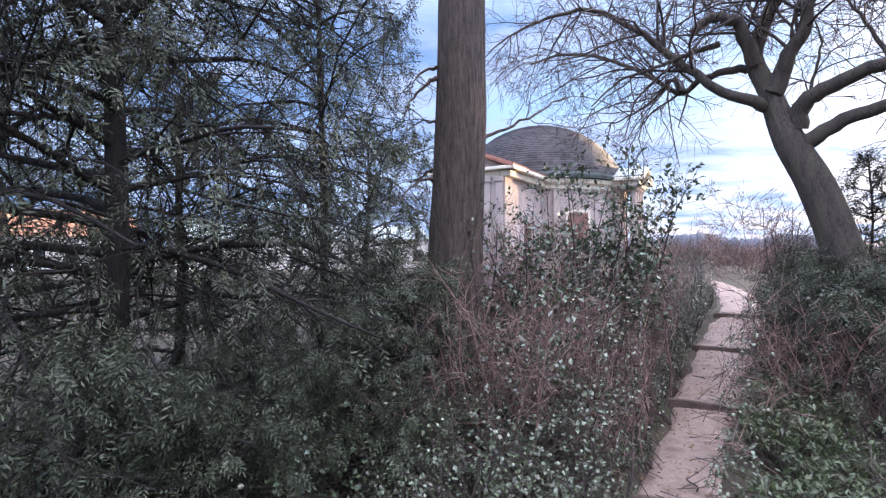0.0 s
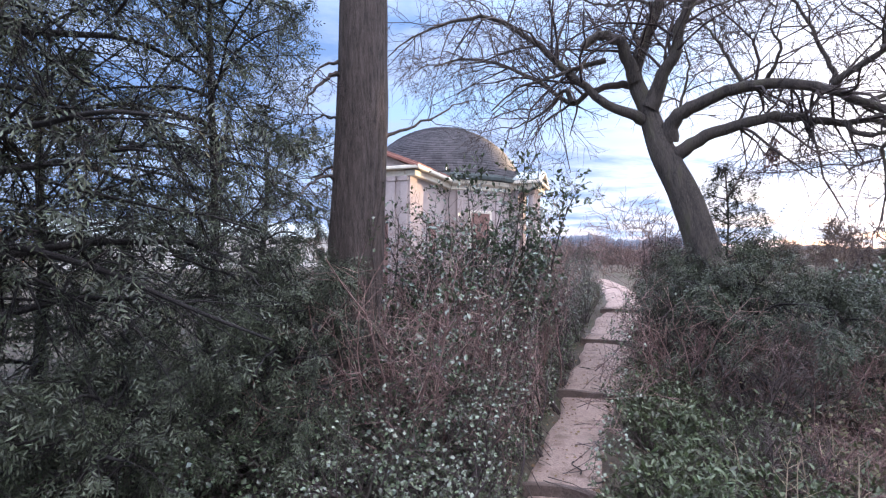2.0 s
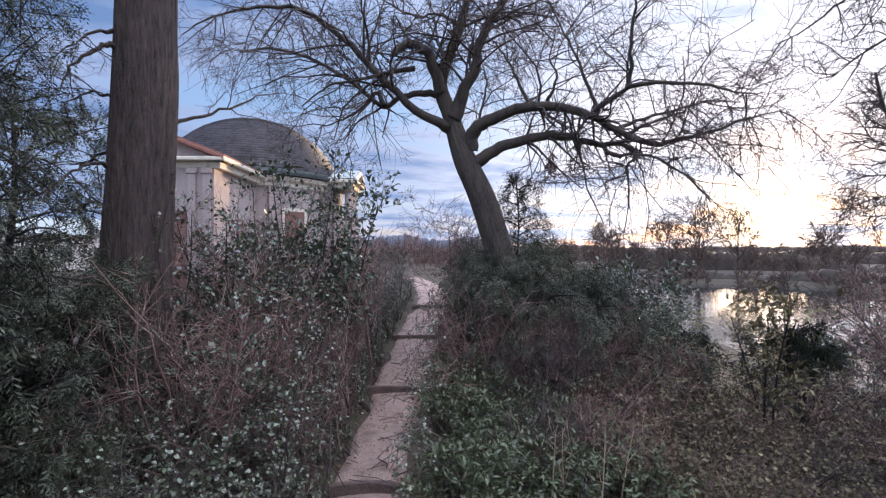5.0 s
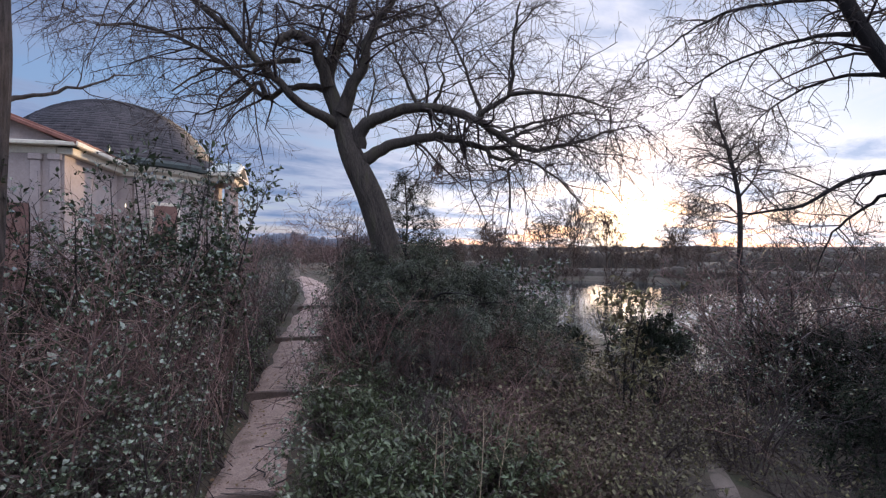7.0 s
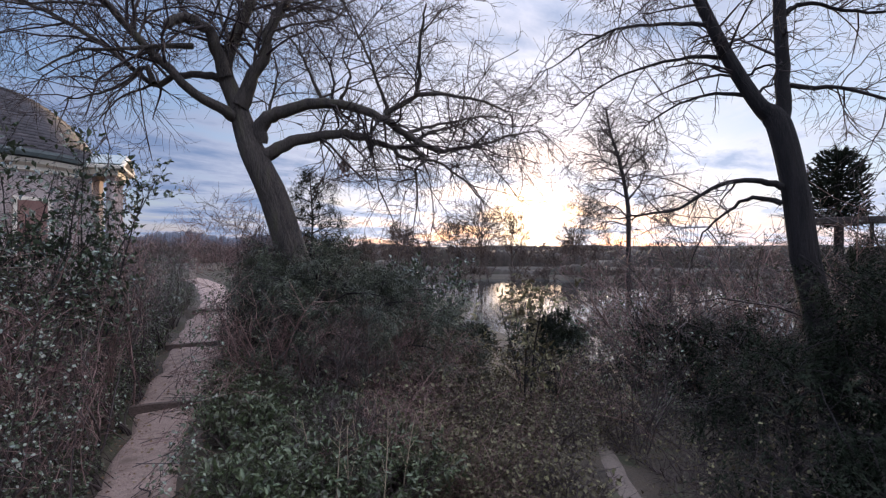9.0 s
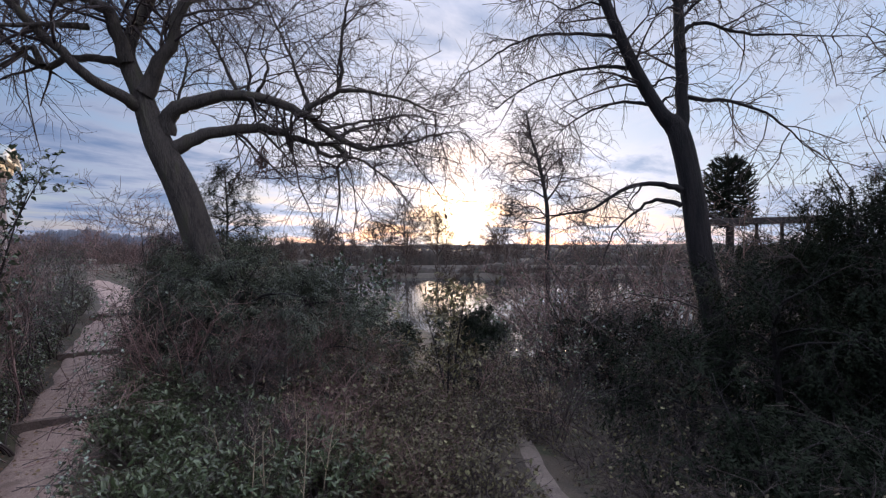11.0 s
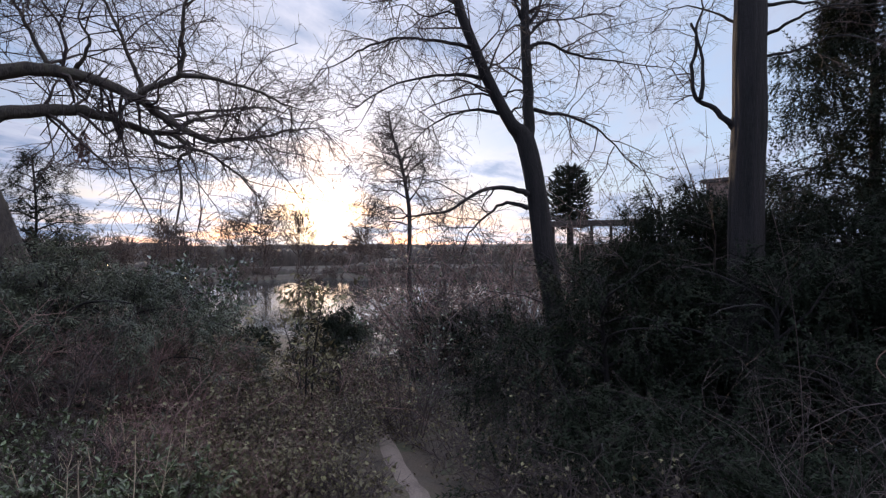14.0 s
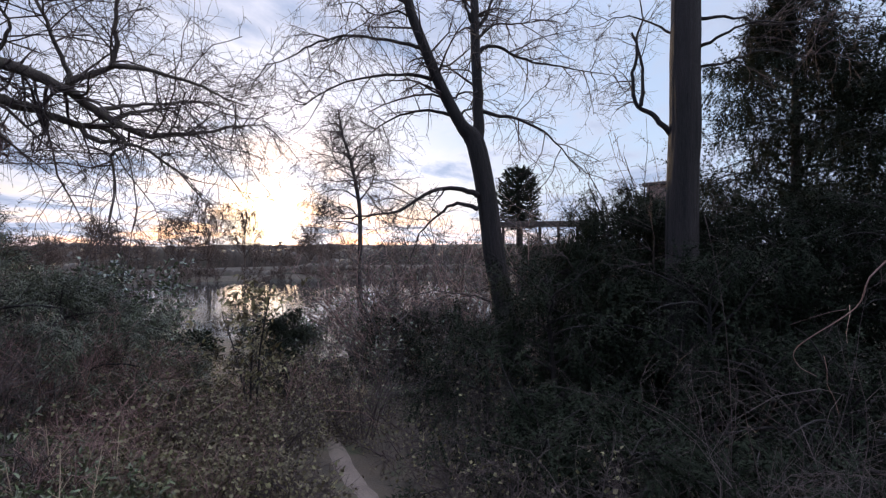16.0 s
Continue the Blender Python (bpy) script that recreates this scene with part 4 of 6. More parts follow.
def bare_tree(name, az, d, z0, limbs, bark, label, twigs=(7, 6, 4), reach=(0.5, 1.5), fall=0.03, rise=0.12, min_twig=0.0035, k_scale=1.0, group="", top_shoots=False, runs_on=False):
    """A leafless tree: its trunk and main limbs by their course, then three generations of side shoots."""
    O, u, v = local_frame(az, d, z0)
    g0 = plant(az, d)
    tree = thing(name, (O[0], O[1], g0[2]), label, "tree", group)
    lines = []
    for i, (r0, r1, pts) in enumerate(limbs):
        P = np.array([O + u * a + v * b + np.array([0, 0, c]) for a, b, c in pts])
        rad = np.linspace(r0, r1, len(P)) if i == 0 else r0 + (r1 - r0) * np.linspace(0, 1, len(P)) ** 0.7
        if i == 0:
            low = P[0] + (P[0] - P[1]) * 0.3
            zb = float(ground_height(low[0], low[1])) - 0.15
            foot = np.array([low[0], low[1], zb])
            P = np.vstack([foot, foot * 0.6 + P[0] * 0.4, P]) if P[0][2] - zb > 0.5 else np.vstack([foot, P])
            rad = np.concatenate([[r0 * 1.7, r0 * 1.12][: len(P) - len(rad)], rad])
        lines.append((P, rad))
    if runs_on:
        (Pa, ra), (Pb, rb) = lines[0], lines.pop(1)
        keep_ = np.linalg.norm(Pb - Pa[-1], axis=1) > 0.15
        lines[0] = (np.vstack([Pa, Pb[keep_]]), np.concatenate([ra, rb[keep_]]))
    lines = [smooth_line(P, rad) for P, rad in lines]
    sets = []
    L, r = lines[0]
    # ridged bark: furrows that wander up the trunk
    L2, r2 = smooth_line(L, r, 3)
    N = 72
    V, F = tubes(L2[None], r2[None], N)
    a = (np.arange(len(V)) % N) * 2 * np.pi / N
    ridge = np.array([1.3 * noise.noise((math.cos(q) * 8.5, math.sin(q) * 8.5, p[2] * 0.8)) + 0.6 * noise.noise((math.cos(q) * 2, math.sin(q) * 2, p[2] * 1.3 + 7)) for q, p in zip(a, V)])
    V = V + unit(V - np.repeat(L2, N, axis=0)) * (ridge * 0.055 * np.repeat(r2, N))[:, None]
    array_part("trunk", V, [F], bark, tree, smooth=True)
    for P, rr in lines[1:]:
        jit = P + rng.normal(size=P.shape) * 0.012
        V, F = tubes(jit[None], rr[None], 9)
        array_part("limb", V, [F], bark, tree, smooth=True)
    # side shoots
    K = 12
    grown = lines if top_shoots else lines[1:]
    PP = np.stack([resample(P[len(P) // 2:] if top_shoots and i == 0 else P, K) for i, (P, rr) in enumerate(grown)])
    RR = np.stack([np.interp(np.linspace(0, 1, K), np.linspace(0, 1, len(rr)), rr) for P, rr in grown])
    lens = np.array([np.linalg.norm(np.diff(P, axis=0), axis=1).sum() for P in PP])
    reps = np.maximum(1, np.round(lens * k_scale)).astype(int)
    PP, RR = np.repeat(PP, reps, axis=0), np.repeat(RR, reps, axis=0)
    q1, w1 = sprout(PP, RR, twigs[0], reach, 0.9, rise, 0.22, 6, 0.2, 0.42, 0.010 * min_twig / 0.0035, fall, None, 0.022 * max(1.0, min_twig / 0.0035))
    q2, w2 = sprout(q1, w1, twigs[1], (reach[0] * 0.5, reach[1] * 0.55), 0.85, rise * 0.4, 0.2, 5, 0.15, 0.6, min_twig * 1.5, fall)
    q3, w3 = sprout(q2, w2, twigs[2], (reach[0] * 0.3, reach[1] * 0.3), 0.8, 0.0, 0.18, 4, 0.15, 0.7, min_twig, fall)
    V, F = merged([tubes(q1, w1, 4), tubes(q2, w2, 3), tubes(q3, w3, 3)])
    array_part("crown", V, [F], TWIG, tree, "fine bare twigs", kind="stuff")
    return tree, lines, (q1, q2, q3)


bare_tree("spreading_tree", 36.5, 9.5, -0.9, SPREADING_TREE, BARK_MOSS, "spreading leafless old tree with pollarded stubs and mossy bark", (5, 6, 5), (0.7, 2.3), fall=0.05, min_twig=0.0042, runs_on=True, top_shoots=True)
bare_tree("forked_tree", 86.6, 12.0, -2.4, FORKED_TREE, BARK_SHADED, "tall leafless tree with its trunk forked in two", (4, 5, 4), (0.6, 2.1), fall=0.07, min_twig=0.0048, runs_on=True, top_shoots=True)
_, tall_lines, _ = bare_tree("tall_tree", 2.0, 6.0, 0.0, TALL_TRUNK, BARK, "tall straight tree with ridged grey-brown bark", (3, 4, 3), (0.25, 0.7), min_twig=0.0022)
bare_tree("tall_dark_tree", 108.5, 10.5, -1.8, DARK_TRUNK, BARK_SHADED, "tall dark trunk with a crooked side branch", (3, 5, 4), (0.4, 1.4), min_twig=0.003)
bare_tree("slender_tree", 74.0, 26.0, -4.3, SLENDER_TREE, BARK_SHADED, "slender leafless tree near the lake shore", (7, 6, 4), (0.9, 2.4), min_twig=0.007, top_shoots=True)


# ---------------------------------------------------------------- evergreens and shrubs


def clear_of_path(pos):
    """Nothing hangs over the standing place, and little over the path."""
    near_ = np.hypot(pos[:, 0], pos[:, 1]) > 2.6
    rx, ry = pos[:, 0] - PATH_AT[0], pos[:, 1] - PATH_AT[1]
    l = rx * PATH_WAY[0] + ry * PATH_WAY[1]
    s = rx * PATH_SIDE[0] + ry * PATH_SIDE[1] - path_bend(l)
    on = (np.abs(s) < 0.25 + 0.03 * np.clip(l, 0, 10)) & (pos[:, 2] < 2.6) & (l > -4) & (l < 25)
    low_ = np.full(len(pos), 9.0)
    for q in mid[:26]:
        low_ = np.minimum(low_, np.hypot(pos[:, 0] - q[0], pos[:, 1] - q[1]))
    return near_ & ~on & (low_ > 0.24)


def yew(name, az, d, height, spread, label, limbs=40, second=8, third=7, sprays=4, size=0.17, material=None, low=0.08, conical=0.5, droop=0.10, seed=1, trunk_r=0.14, group="", category="conifer", bark=None, spray=None, leader=1.0, east=None):
    """A conifer: a trunk, drooping boughs and flat needle sprays on their shoots."""
    global rng
    rng = np.random.default_rng(seed)
    b = plant(az, d)
    t = thing(name, b, label, category, group)
    top = b + np.array([0.1, 0.05, height * leader])
    trunk, tr = smooth_line([b, b * 0.66 + top * 0.34 + rng.normal(size=3) * 0.08, b * 0.3 + top * 0.7 + rng.normal(size=3) * 0.08, top], [trunk_r * 1.3, trunk_r, trunk_r * 0.6, 0.015])
    V, F = tubes(trunk[None], tr[None], 10)
    array_part("trunk", V, [F], bark or BARK_SHADED, t, smooth=True)
    h = low + (0.97 - low) * (np.arange(limbs) + rng.random(limbs)) / limbs
    ang = np.arange(limbs) * 2.39996 + rng.random(limbs) * 0.7
    o = np.stack([np.interp(h, np.linspace(0, 1, len(trunk)), trunk[:, i]) for i in range(3)], axis=1)
    reach = spread * ((1 - h) * conical + (1 - conical) * np.sqrt(np.maximum(1e-3, 1 - h ** 3))) * (0.75 + 0.45 * rng.random(limbs)) + 0.15
    K = 9
    d0 = np.stack([np.cos(ang), np.sin(ang), 0.25 + 0.35 * h + (1 - leader) * 3.5 * h * h], axis=1)
    pts = [o]
    dd = unit(d0)
    for j in range(K - 1):
        dd = unit(dd + rng.normal(size=dd.shape) * 0.10 + np.array([0, 0, -droop]))
        pts.append(pts[-1] + dd * (reach / (K - 1))[:, None])
    P = np.stack(pts, axis=1)
    R = (0.012 + 0.016 * reach / 2)[:, None] * np.linspace(1, 0.25, K)[None]
    rel = np.clip(reach / np.median(reach), 0.25, 1.25)
    q1, w1 = sprout(P, R, second, (0.22 * spread, 0.5 * spread), 0.75, 0.0, 0.14, 6, 0.12, 0.5, 0.005, droop * 0.7, rel)
    q2, w2 = sprout(q1, w1, third, (0.10 * spread, 0.24 * spread), 0.7, 0.0, 0.12, 3, 0.1, 0.6, 0.003, droop, np.repeat(rel, second))
    ok = clear_of_path(q2[:, -1]) & clear_of_path(q2[:, 0])
    if east is not None:
        ok &= (q2[:, -1, 0] < east) & (q2[:, 0, 0] < east)
    q2, w2 = q2[ok], w2[ok]
    ok1 = clear_of_path(q1[:, -1])
    okb = clear_of_path(P[:, -1])
    if east is not None:
        ok1 &= q1[:, -1, 0] < east
        okb &= P[:, -1, 0] < east
    q1, w1 = q1[ok1], w1[ok1]
    V, F = merged([tubes(P[okb], R[okb], 5), tubes(q1, w1, 3), tubes(q2[:, ::2], w2[:, ::2], 3)])
    array_part("branchwork", V, [F], bark or BARK_SHADED, t, kind="stuff")
    pos, way = along(q2, sprays)
    n = len(pos)
    side = rng.normal(size=(n, 3))
    way = unit(way + unit(side) * (1.1 if (spray is FINE_SPRAY or spray is DARK_SPRAY) else 0.75) + np.array([0, 0, -0.05 if spray is None else -0.35]))
    V, F = scatter(spray or SPRAY, pos, way, size * (0.6 + 0.8 * rng.random(n)), rng.normal(size=n) * (0.85 if spray is YEW_FROND else 0.45))
    array_part("foliage", V, [F], material or YEW, t, "flat dark green needle sprays", kind="stuff")
    return t


def shrub(name, az, d, height, spread, label, stems=9, per=(7, 5), leaf=None, leaves=3, size=0.06, material=None, wood=None, lean=(0, 0), seed=1, upright=0.75, wiggle=0.12, fall=0.0, stem_r=0.014, group="", start=0.2, tip=0.0025, category="shrub"):
    """A shrub: stems from one foot, branching twice, with single leaves on the shoots or none."""
    global rng
    rng = np.random.default_rng(seed)
    b = plant(az, d)
    t = thing(name, b, label, category, group)
    ang = rng.random(stems) * 2 * np.pi
    o = b[None] + np.stack([np.cos(ang), np.sin(ang), 0 * ang], axis=1) * (spread * 0.25 * rng.random(stems))[:, None]
    o[:, 2] = ground_height(o[:, 0], o[:, 1]) - 0.04
    dd = unit(np.stack([np.cos(ang) * (1 - upright) + lean[0], np.sin(ang) * (1 - upright) + lean[1], np.full(stems, upright)], axis=1))
    L = height * (0.65 + 0.45 * rng.random(stems)) / max(0.5, upright + 0.15)
    K = 9
    pts = [o]
    for j in range(K - 1):
        dd = unit(dd + rng.normal(size=dd.shape) * wiggle + np.array([0, 0, -fall]))
        pts.append(pts[-1] + dd * (L / (K - 1))[:, None])
    P = np.stack(pts, axis=1)
    R = np.full(stems, stem_r)[:, None] * np.linspace(1, 0.3, K)[None]
    q1, w1 = sprout(P, R, per[0], (spread * 0.35, spread * 0.75), 0.8, 0.15, wiggle * 1.2, 4, start, 0.5, tip * 1.5, fall)
    q2, w2 = sprout(q1, w1, per[1], (spread * 0.14, spread * 0.34), 0.8, 0.1, wiggle * 1.3, 3, 0.15, 0.7, tip, fall)
    ok = clear_of_path(q2[:, -1]) & clear_of_path(q2[:, 0])
    q2, w2 = q2[ok], w2[ok]
    ok1 = clear_of_path(q1[:, -1]) & clear_of_path(q1[:, 2])
    okp = clear_of_path(P[:, -1])
    okp &= clear_of_path(P[:, 4]) & clear_of_path(P[:, 6])
    if stems <= 20:
        for i in np.flatnonzero(okp):
            V, F = tubes(P[i:i + 1], R[i:i + 1], 6)
            array_part("stem", V, [F], wood or TWIG, t, smooth=True)
        V, F = merged([tubes(q1[ok1], w1[ok1], 3), tubes(q2[:, ::2], w2[:, ::2], 3)])
    else:
        V, F = merged([tubes(P[okp], R[okp], 5), tubes(q1[ok1], w1[ok1], 3), tubes(q2[:, ::2], w2[:, ::2], 3)])
    array_part("branchwork", V, [F], wood or TWIG, t, kind="stuff")
    if leaf is not None and leaves:
        pos, way = along(q2, leaves, 0.01)
        n = len(pos)
        way = unit(way * 0.6 + unit(rng.normal(size=(n, 3))) * 0.8 + np.array([0, 0, 0.1 - fall * 2]))
        V, F = scatter(leaf, pos, way, size * (0.6 + 0.7 * rng.random(n)), rng.normal(size=n) * 0.7)
        array_part("foliage", V, [F], material, t, kind="stuff")
    return t


# beside the standing place: a great yew and low boughs
yew("yew_tree", -32, 5.2, 6.6, 3.1, "great dark yew with drooping boughs reaching over the path side", 68, 9, 8, 4, 0.13, conical=0.15, low=0.2, spray=YEW_FROND, seed=3, trunk_r=0.09, east=-0.2)
yew("yew_tree", -46, 5.6, 6.0, 2.6, "dark yew growing against its greater neighbour", 34, 7, 7, 4, 0.145, conical=0.2, low=0.2, spray=YEW_FROND, seed=4, trunk_r=0.09, east=-0.2)
yew("yew_tree", -14, 6.6, 6.6, 2.1, "slim dark yew with drooping side boughs", 48, 7, 6, 5, 0.13, conical=0.25, low=0.2, spray=YEW_FROND, seed=6, trunk_r=0.05, east=-0.2)
yew("low_yew", -9, 4.9, 1.9, 1.5, "low spreading yew under the great yew", 18, 7, 7, 5, 0.115, conical=0.3, low=0.03, spray=YEW_FROND, seed=5, group="low yews beside the path", trunk_r=0.05, east=0.0, leader=0.8)
yew("low_yew", -4.0, 5.0, 2.3, 1.4, "low bushy yew against the foot of the tall trunk", 24, 7, 7, 5, 0.115, conical=0.3, low=0.03, spray=YEW_FROND, seed=19, group="low yews beside the path", trunk_r=0.04, east=0.3, leader=0.8)
yew("low_yew", -22, 4.2, 1.5, 1.2, "low spreading yew under the great yew", 16, 7, 6, 5, 0.11, conical=0.3, low=0.03, spray=YEW_FROND, seed=8, group="low yews beside the path", trunk_r=0.05, leader=0.8)
yew("low_yew", -36, 4.1, 1.7, 1.3, "low spreading yew under the great yew", 16, 7, 6, 5, 0.115, conical=0.3, low=0.03, spray=YEW_FROND, seed=9, group="low yews beside the path", trunk_r=0.05, leader=0.8)

for i, (az, d, h, w) in enumerate(((-3, 4.7, 0.6, 1.1), (-9, 4.4, 0.5, 1.1), (-17, 4.9, 0.6, 1.2), (-26, 5.2, 0.6, 1.3), (-36, 5.0, 0.6, 1.2), (-3, 6.4, 0.9, 1.4), (2, 4.4, 0.6, 0.9))):
    shrub("ivy_bush", az, d, h, w, "low dark ivy covering the ground under the yews", 18, (6, 5), IVY_LEAF, 4, 0.045, HOLLY, TWIG, seed=310 + i, upright=0.5, fall=0.05, group="ivy under the yews")

yew("yew_tree", -27, 9.0, 5.0, 2.4, "bushy dark yew standing behind its neighbours", 34, 6, 6, 6, 0.2, conical=0.3, low=0.05, seed=7, trunk_r=0.07, east=-0.2)
yew("yew_tree", -9, 9.4, 4.2, 2.0, "bushy dark yew standing behind its neighbours", 34, 6, 6, 6, 0.18, conical=0.35, low=0.05, seed=12, trunk_r=0.06, east=0.1)
yew("yew_tree", -42, 9.0, 5.0, 2.4, "bushy dark yew standing behind its neighbours", 30, 6, 6, 6, 0.2, conical=0.3, low=0.05, seed=17, trunk_r=0.07, east=-0.2)

# hollies and ivy between the trunk and the path
shrub("tall_holly", 18.9, 7.4, 3.2, 1.3, "tall holly with glossy leaves on upright stems", 7, (15, 5), HOLLY_LEAF, 5, 0.08, HOLLY, BARK_SHADED, seed=11, upright=0.97, wiggle=0.07, start=0.2, stem_r=0.018)
shrub("tall_holly", 10.2, 6.8, 2.7, 1.1, "slim holly with glossy leaves on upright stems", 4, (13, 5), HOLLY_LEAF, 4, 0.07, HOLLY, BARK_SHADED, seed=14, upright=0.96, wiggle=0.07, stem_r=0.015)
shrub("tall_holly", 14.6, 7.6, 3.0, 1.2, "slim holly with glossy leaves on upright stems", 4, (13, 5), HOLLY_LEAF, 4, 0.07, HOLLY, BARK_SHADED, seed=15, upright=0.96, wiggle=0.07, stem_r=0.015)
shrub("tall_holly", 5.6, 6.9, 2.6, 1.2, "slim holly with glossy leaves on upright stems", 5, (13, 5), HOLLY_LEAF, 3, 0.07, HOLLY, BARK_SHADED, seed=401, upright=0.94, wiggle=0.08, stem_r=0.014)
shrub("tall_holly", 8.2, 7.6, 2.9, 1.3, "slim holly with glossy leaves on upright stems", 5, (13, 5), HOLLY_LEAF, 3, 0.075, HOLLY, BARK_SHADED, seed=402, upright=0.94, wiggle=0.08, stem_r=0.014)
shrub("tall_holly", 12.4, 6.5, 2.5, 1.2, "slim holly with glossy leaves on upright stems", 5, (13, 5), HOLLY_LEAF, 3, 0.07, HOLLY, BARK_SHADED, seed=403, upright=0.94, wiggle=0.08, stem_r=0.014)
shrub("thin_holly", 6.6, 4.0, 2.3, 0.8, "thin upright holly with sparse leaves", 1, (15, 5), HOLLY_LEAF, 4, 0.05, HOLLY, TWIG_RED, lean=(0.03, 0), seed=13, upright=0.99, wiggle=0.05, stem_r=0.012)
for i, (az, d, h, w) in enumerate(((12, 4.2, 0.95, 1.2), (17.5, 4.4, 0.8, 1.0), (7, 3.6, 0.8, 1.0), (15, 5.6, 1.2, 1.3), (20.5, 6.0, 1.1, 1.2), (9, 5.2, 1.3, 1.3), (22, 8.4, 1.3, 1.3), (24, 10.6, 1.2, 1.4), (25.2, 13.5, 1.2, 1.6), (18.5, 7.4, 1.5, 1.4), (13, 3.4, 0.55, 0.8), (24.0, 17.0, 1.3, 2.0), (20.5, 4.0, 0.35, 0.6), (18.0, 3.2, 0.35, 0.6), (22.3, 5.3, 0.4, 0.6), (23.6, 6.7, 0.45, 0.7), (25.0, 8.6, 0.5, 0.7), (24.2, 7.6, 0.45, 0.7), (25.7, 10.6, 0.5, 0.8), (26.3, 12.6, 0.55, 0.9), (26.7, 14.8, 0.6, 1.0))):
    shrub("ivy_bush", az, d, h, w, "dense low bush of small pale-edged ivy leaves", 22, (6, 5), IVY_LEAF, 6, 0.030, IVY, TWIG, seed=20 + i, upright=0.6, fall=0.03, group="bushes along the path")
for i, (az, d, h, w) in enumerate(((3.8, 5.1, 1.9, 1.0), (11, 6.6, 2.0, 1.5), (15.5, 7.2, 2.1, 1.5), (18, 8.6, 1.9, 1.5), (7.5, 7.4, 2.2, 1.5), (21.5, 9.8, 1.7, 1.5), (13, 9.5, 2.3, 1.8), (5, 9, 2.2, 1.6), (9.5, 4.6, 1.5, 1.1), (14.5, 4.9, 1.3, 1.1), (18.5, 5.4, 1.2, 1.0), (21.5, 7.2, 1.3, 1.1))):
    shrub("bare_thicket", az, d, h, w, "leafless thicket of red-brown arching twigs", 20, (7, 6), DRY_LEAF, 0, 0.04, DRY_LEAF, TWIG_RED, seed=50 + i, upright=0.7, fall=0.06, wiggle=0.16, tip=0.003, group="bare thickets")

# beyond the path's other edge
for i, (az, d, h, w) in enumerate(((34, 4.4, 0.35, 0.8), (39, 5.0, 0.4, 0.9), (33.5, 5.6, 0.4, 0.8), (44, 4.6, 0.4, 0.9), (38, 6.4, 0.5, 0.9), (44.5, 6.0, 0.45, 0.9), (50, 5.2, 0.4, 0.8), (33, 7.0, 0.45, 0.7), (40, 3.9, 0.3, 0.7))):
    shrub("cherry_laurel", az, d, h, w, "low cherry laurel with long glossy green leaves", 18, (6, 4), LONG_LEAF, 6, 0.062, LAUREL, TWIG, seed=80 + i, upright=0.6, group="laurels below the path")
for i, (az, d, h, w) in enumerate(((36.2, 8.9, 1.9, 1.2), (40.0, 8.2, 2.3, 2.0), (45.0, 8.8, 2.3, 2.0), (49.0, 10.0, 1.9, 1.7), (34.4, 11.5, 1.5, 1.0))):
    yew("spreading_yew", az, d, h, w, "low dark spreading yew round the old tree's foot", 22, 7, 6, 5, 0.17, YEW, spray=YEW_FROND, trunk_r=0.05, leader=0.8, seed=100 + i, conical=0.3, low=0.03, group="yews round the old tree")
yew("young_spruce", 39.2, 11.2, 3.75, 1.25, "young conifer with a thin pointed top", 34, 6, 4, 5, 0.17, YEW_SHADED, spray=COARSE_SPRAY, trunk_r=0.03, seed=110, conical=0.9, droop=0.03)
for i, (az, d, h, w) in enumerate(((36.5, 7.3, 1.3, 1.1), (41, 7.0, 1.2, 1.2), (45.5, 7.8, 1.4, 1.3), (34.5, 8.4, 1.6, 1.1), (49, 8.2, 1.3, 1.4), (43, 5.4, 0.7, 0.8), (47.5, 5.6, 0.7, 0.9))):
    shrub("dry_bush", az, d, h, w, "dry leafless bush of tan and brown twigs", 16, (7, 5), DRY_LEAF, 0, 0.03, DRY_LEAF, TWIG if i % 2 else TWIG_RED, seed=130 + i, upright=0.7, tip=0.003, group="dry bushes below the path")
for i, (az, d, h, w) in enumerate(((31.5, 15, 2.9, 1.6), (33.5, 13.5, 2.6, 1.4), (30.6, 19, 2.4, 1.6), (32.4, 14.2, 2.4, 1.3), (22.5, 43, 1.9, 3.2), (25, 41, 1.8, 3.2), (27.4, 44, 1.9, 3.2), (29.6, 40, 1.8, 3.0), (31.6, 36, 1.7, 2.6), (33.6, 30, 1.5, 2.4))):
    shrub("bare_bush", az, d, h, w, "leafless bush of fine pinkish twigs", 20, (8, 6), None, 0, 0.05, None, TWIG if i % 2 else TWIG_RED, seed=120 + i, upright=0.75, tip=0.005, group="bare bushes by the path")
for i, (az, d, h, w) in enumerate(((51, 6.6, 1.0, 1.3), (56, 7.6, 0.6, 1.1), (47, 7.0, 1.0, 1.2), (54, 9.5, 0.9, 1.5), (60, 6.2, 0.55, 1.0), (65, 8.8, 0.45, 1.0), (59, 10, 0.25, 0.9), (66, 5.4, 0.5, 0.9), (49, 12, 0.9, 1.6), (69, 9.2, 0.5, 1.1), (69.8, 12.5, 0.5, 1.2), (68, 17, 0.3, 1.3))):
    shrub("bramble", az, d, h, w, "tangled brown bramble with arching dry canes", 20, (6, 4), IVY_LEAF, 2, 0.05, BRAMBLE_LEAF, TWIG if i % 2 else TWIG_RED, seed=140 + i, upright=0.55, fall=0.1, wiggle=0.18, tip=0.0032, group="brambles on the slope")
shrub("leafy_bush", 52.4, 12.5, 2.1, 1.5, "leafy evergreen bush above the lake", 14, (9, 5), HOLLY_LEAF, 6, 0.11, HOLLY, BARK_SHADED, seed=160, upright=0.8)
